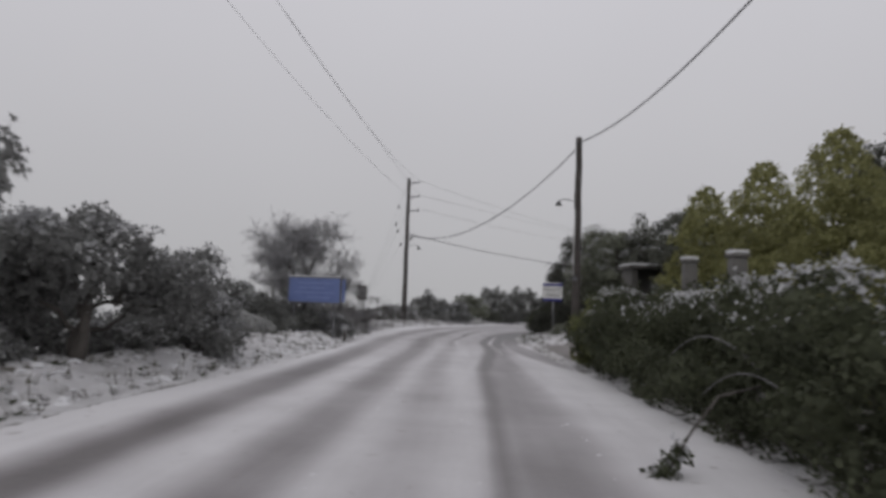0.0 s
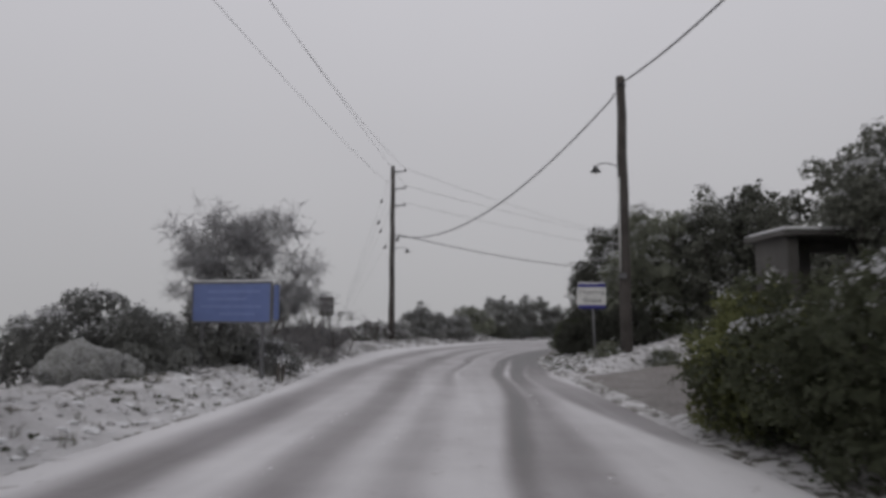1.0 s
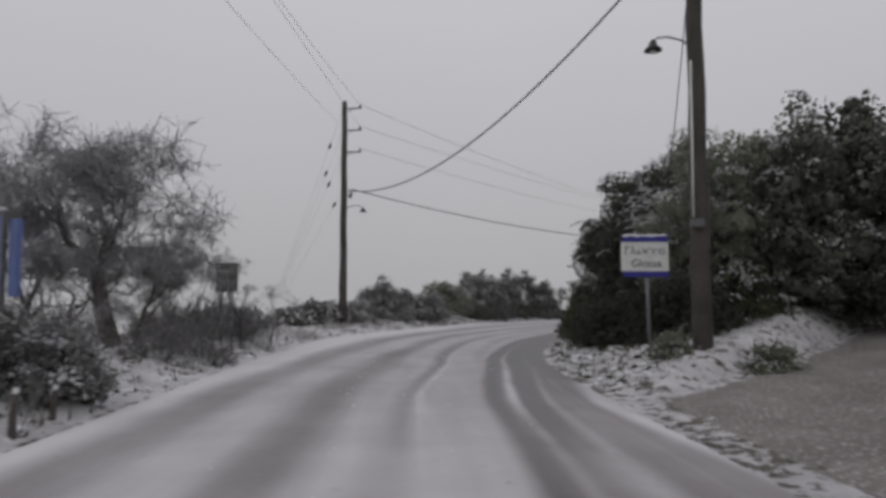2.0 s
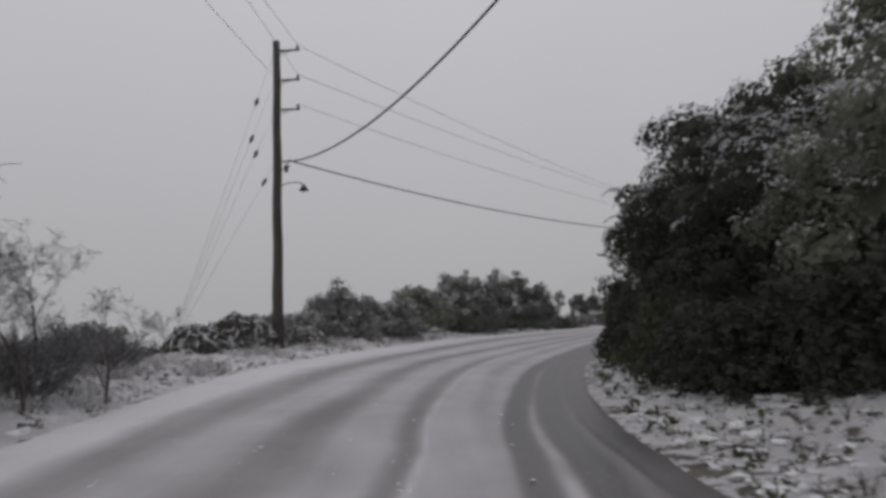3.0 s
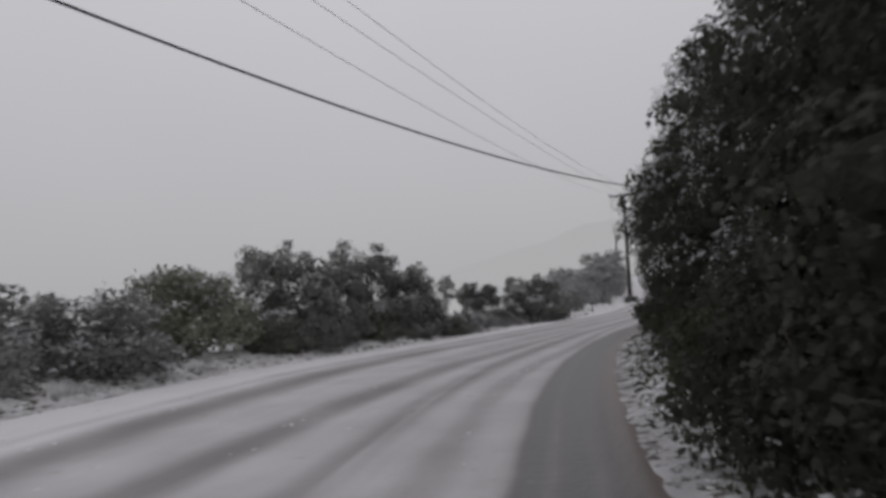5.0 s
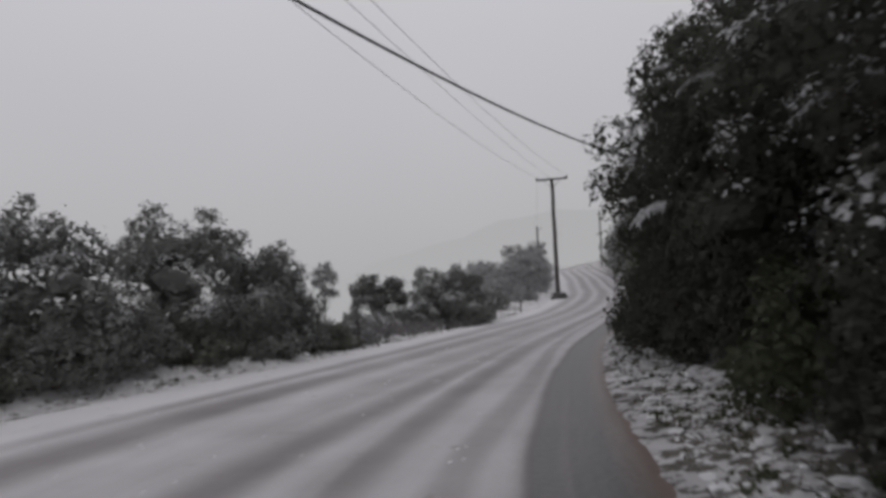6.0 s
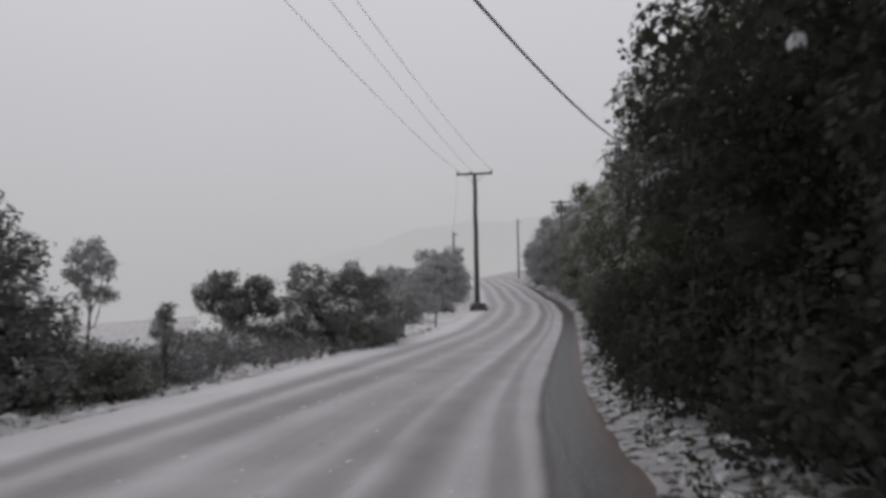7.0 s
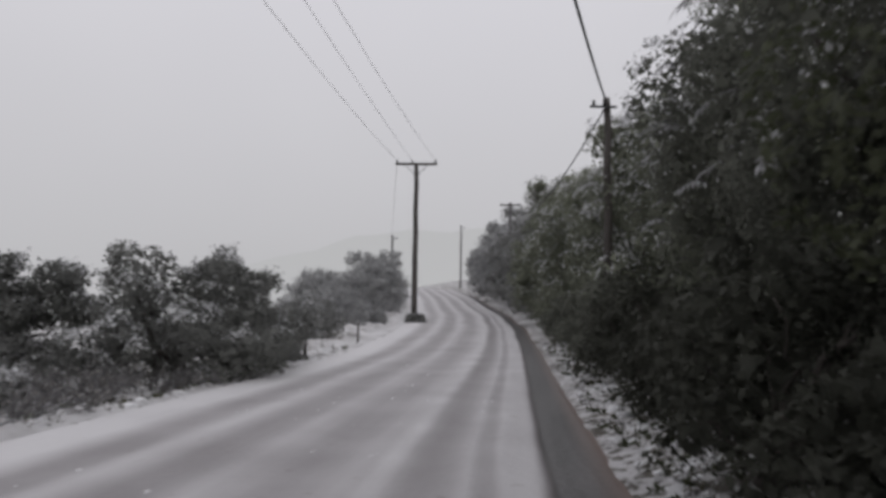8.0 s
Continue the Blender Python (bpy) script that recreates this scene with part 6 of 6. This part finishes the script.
# ---- litter of the verges ----
def scatter(name, count, seed, mats, label, make, left_share=0.45, wide=0.9):
    rng = np.random.default_rng(seed)
    pieces = []
    while len(pieces) < count:
        left = rng.uniform() < left_share
        s = rng.uniform(-3, 66)
        d = abs(rng.normal()) * wide + 0.12
        x, y, z = beside(s, d, left)
        if drive_share(x, y) > 0.2 or (not left and y < 12):
            continue
        pieces.append(make(rng, x, y, z))
    v, t = joined(pieces)
    ob = tri_mesh(name, v, t, mats, None, None, label)
    return tagged(ob, "", "debris", "", "stuff")


def clod(rng, x, y, z):
    r = rng.uniform(0.015, 0.055) * np.array((1.4, 1.0, 0.6))
    j = 1 + 0.2 * rng.normal(size=(len(SMALL_V), 1))
    return SMALL_V * r * j + (x, y, z + r[2] * 0.3), SMALL_T


def tuft(rng, x, y, z):
    v, t = [], []
    for k in range(7):
        a = rng.uniform(0, 2 * math.pi)
        h, lean = rng.uniform(0.05, 0.18), rng.uniform(0.03, 0.12)
        ox, oy = rng.normal(size=2) * 0.03
        w = np.array((-math.sin(a), math.cos(a), 0)) * 0.008
        p = np.array((x + ox, y + oy, z - 0.02))
        v += [p - w, p + w, p + (math.cos(a) * lean, math.sin(a) * lean, h)]
        t.append((3 * k, 3 * k + 1, 3 * k + 2))
    return np.array(v), np.array(t)


def lump_of_snow(rng, x, y, z):
    r = rng.uniform(0.006, 0.032) * np.array((1.3, 1.0, 0.6))
    turn = rng.uniform(0, math.pi)
    j = 1 + 0.22 * rng.normal(size=(len(SMALL_V), 1))
    v = SMALL_V * r * j
    c, k = math.cos(turn), math.sin(turn)
    v = np.stack([v[:, 0] * c - v[:, 1] * k, v[:, 0] * k + v[:, 1] * c, v[:, 2]], axis=1)
    return v + (x, y, z + r[2] * 0.35), SMALL_T


scatter("snow_lumps", 3600, 503, [SNOW], "ragged lumps of old snow along the verge", lump_of_snow, 0.28, 0.7)
scatter("earth_clods", 1700, 500, [SOIL], "scattered clods of earth and stone half under snow", clod)
cr = np.random.default_rng(504)
crumbs = []
for k in range(420):
    s = cr.uniform(-2, 62)
    f = cr.choice((0.385, 0.22, 0.68, 0.54) if s < 18 else (0.205, 0.36, 0.45, 0.58, 0.73)) + cr.normal() * 0.008
    a = edge_at(LINE_R, s) + (edge_at(LINE_L, s) - edge_at(LINE_R, s)) * f
    x, y = to_world(a, s)
    r = cr.uniform(0.005, 0.016) * np.array((1.5, 1.2, 0.6))
    crumbs.append((SMALL_V * r * (1 + 0.2 * cr.normal(size=(len(SMALL_V), 1))) + (x, y, level(s) + 0.035 * (1 - (2 * f - 1) ** 2) + 0.004), SMALL_T))
v, t = joined(crumbs)
tagged(tri_mesh("slush_crumbs", v, t, [SNOW], None, None, "crumbs of slush thrown up beside the wheel tracks"), "", "debris", "", "stuff")
def rosette(rng, x, y, z):
    """A low clump of ground-hugging leaves."""
    k = rng.integers(9, 16)
    turn = rng.uniform(0, 2 * math.pi, k)
    reach = rng.uniform(0.025, 0.06, k)
    lift = rng.uniform(0.01, 0.06, k)
    foot = np.array((x, y, z - 0.005)) + rng.normal(size=(k, 3)) * (0.03, 0.03, 0.006)
    way = np.stack([np.cos(turn) * reach, np.sin(turn) * reach, lift], axis=1)
    side_ = np.stack([-np.sin(turn), np.cos(turn), np.zeros(k)], axis=1) * 0.018
    v = np.stack([foot, foot + way * 0.6 + side_, foot + way, foot + way * 0.6 - side_], axis=1).reshape(-1, 3)
    i = np.arange(k)[:, None] * 4
    return v, np.concatenate([i + (0, 1, 2), i + (0, 2, 3)], axis=1).reshape(-1, 3)


def big_lump(rng, x, y, z):
    r = rng.uniform(0.025, 0.075) * np.array((1.4, 1.0, 0.55))
    j = 1 + 0.2 * rng.normal(size=(len(SMALL_V), 1))
    return SMALL_V * r * j + (x, y, z + r[2] * 0.2), SMALL_T


scatter("verge_plants", 900, 505, [LEAF_HEDGE], "low green plants poking through the snow of the verge", rosette, 0.2, 0.75)
scatter("snow_clumps", 900, 506, [SNOW], "rounded clumps of snow lying over plants on the verge", big_lump, 0.4, 0.8)
scatter("winter_weeds", 900, 501, [WEED], "short brown weeds poking through the snow", tuft)
scatter("field_stones", 400, 502, [STONE], "grey field stones capped with snow along the verge", clod)

gr = np.random.default_rng(510)
blades = []
for k in range(300):
    if k % 6 == 0:
        along_, out_ = gr.uniform(20, 43), 0.25 + abs(gr.normal()) * 0.8
    x, y, z = beside(along_ + gr.normal() * 0.22, max(0.12, out_ + gr.normal() * 0.18))
    for j in range(8):
        turn, reach, high = gr.uniform(0, 2 * math.pi), gr.uniform(0.06, 0.22), gr.uniform(0.06, 0.24)
        way = np.array((math.cos(turn), math.sin(turn), 0.0))
        foot = np.array((x, y, z - 0.02)) + gr.normal(size=3) * (0.05, 0.05, 0)
        bend_ = foot + way * reach * 0.5 + (0, 0, high)
        blades.append(tube_arrays([foot, bend_, foot + way * reach * 1.3 + (0, 0, high * gr.uniform(0.3, 0.9))], (0.005, 0.006, 0.003), 3, False))
tagged(tri_mesh("frosted_grass", *joined(blades), [FROST_GRASS], None, None, "bent dead grass grey with frost along the verge"), "", "grass", "", "stuff")

# ---- far hillside, faint in the snowfall; its haze is an even glow ----
hv, ht = [], []
for i in range(60):
    deg = 8 + 90 * i / 59
    lift = 40 * ease(deg, 9, 18) + 38 * ease(deg, 15, 32) + 3 * math.sin(i * 0.7) + 2 * math.sin(i * 1.9)
    for r, z in ((690, -90), (720, lift * 0.5), (760, lift)):
        hv.append((math.sin(radians(deg)) * r, math.cos(radians(deg)) * r, z))
for i in range(59):
    for k in range(2):
        p = i * 3 + k
        ht += [(p, p + 3, p + 1), (p + 1, p + 3, p + 4)]
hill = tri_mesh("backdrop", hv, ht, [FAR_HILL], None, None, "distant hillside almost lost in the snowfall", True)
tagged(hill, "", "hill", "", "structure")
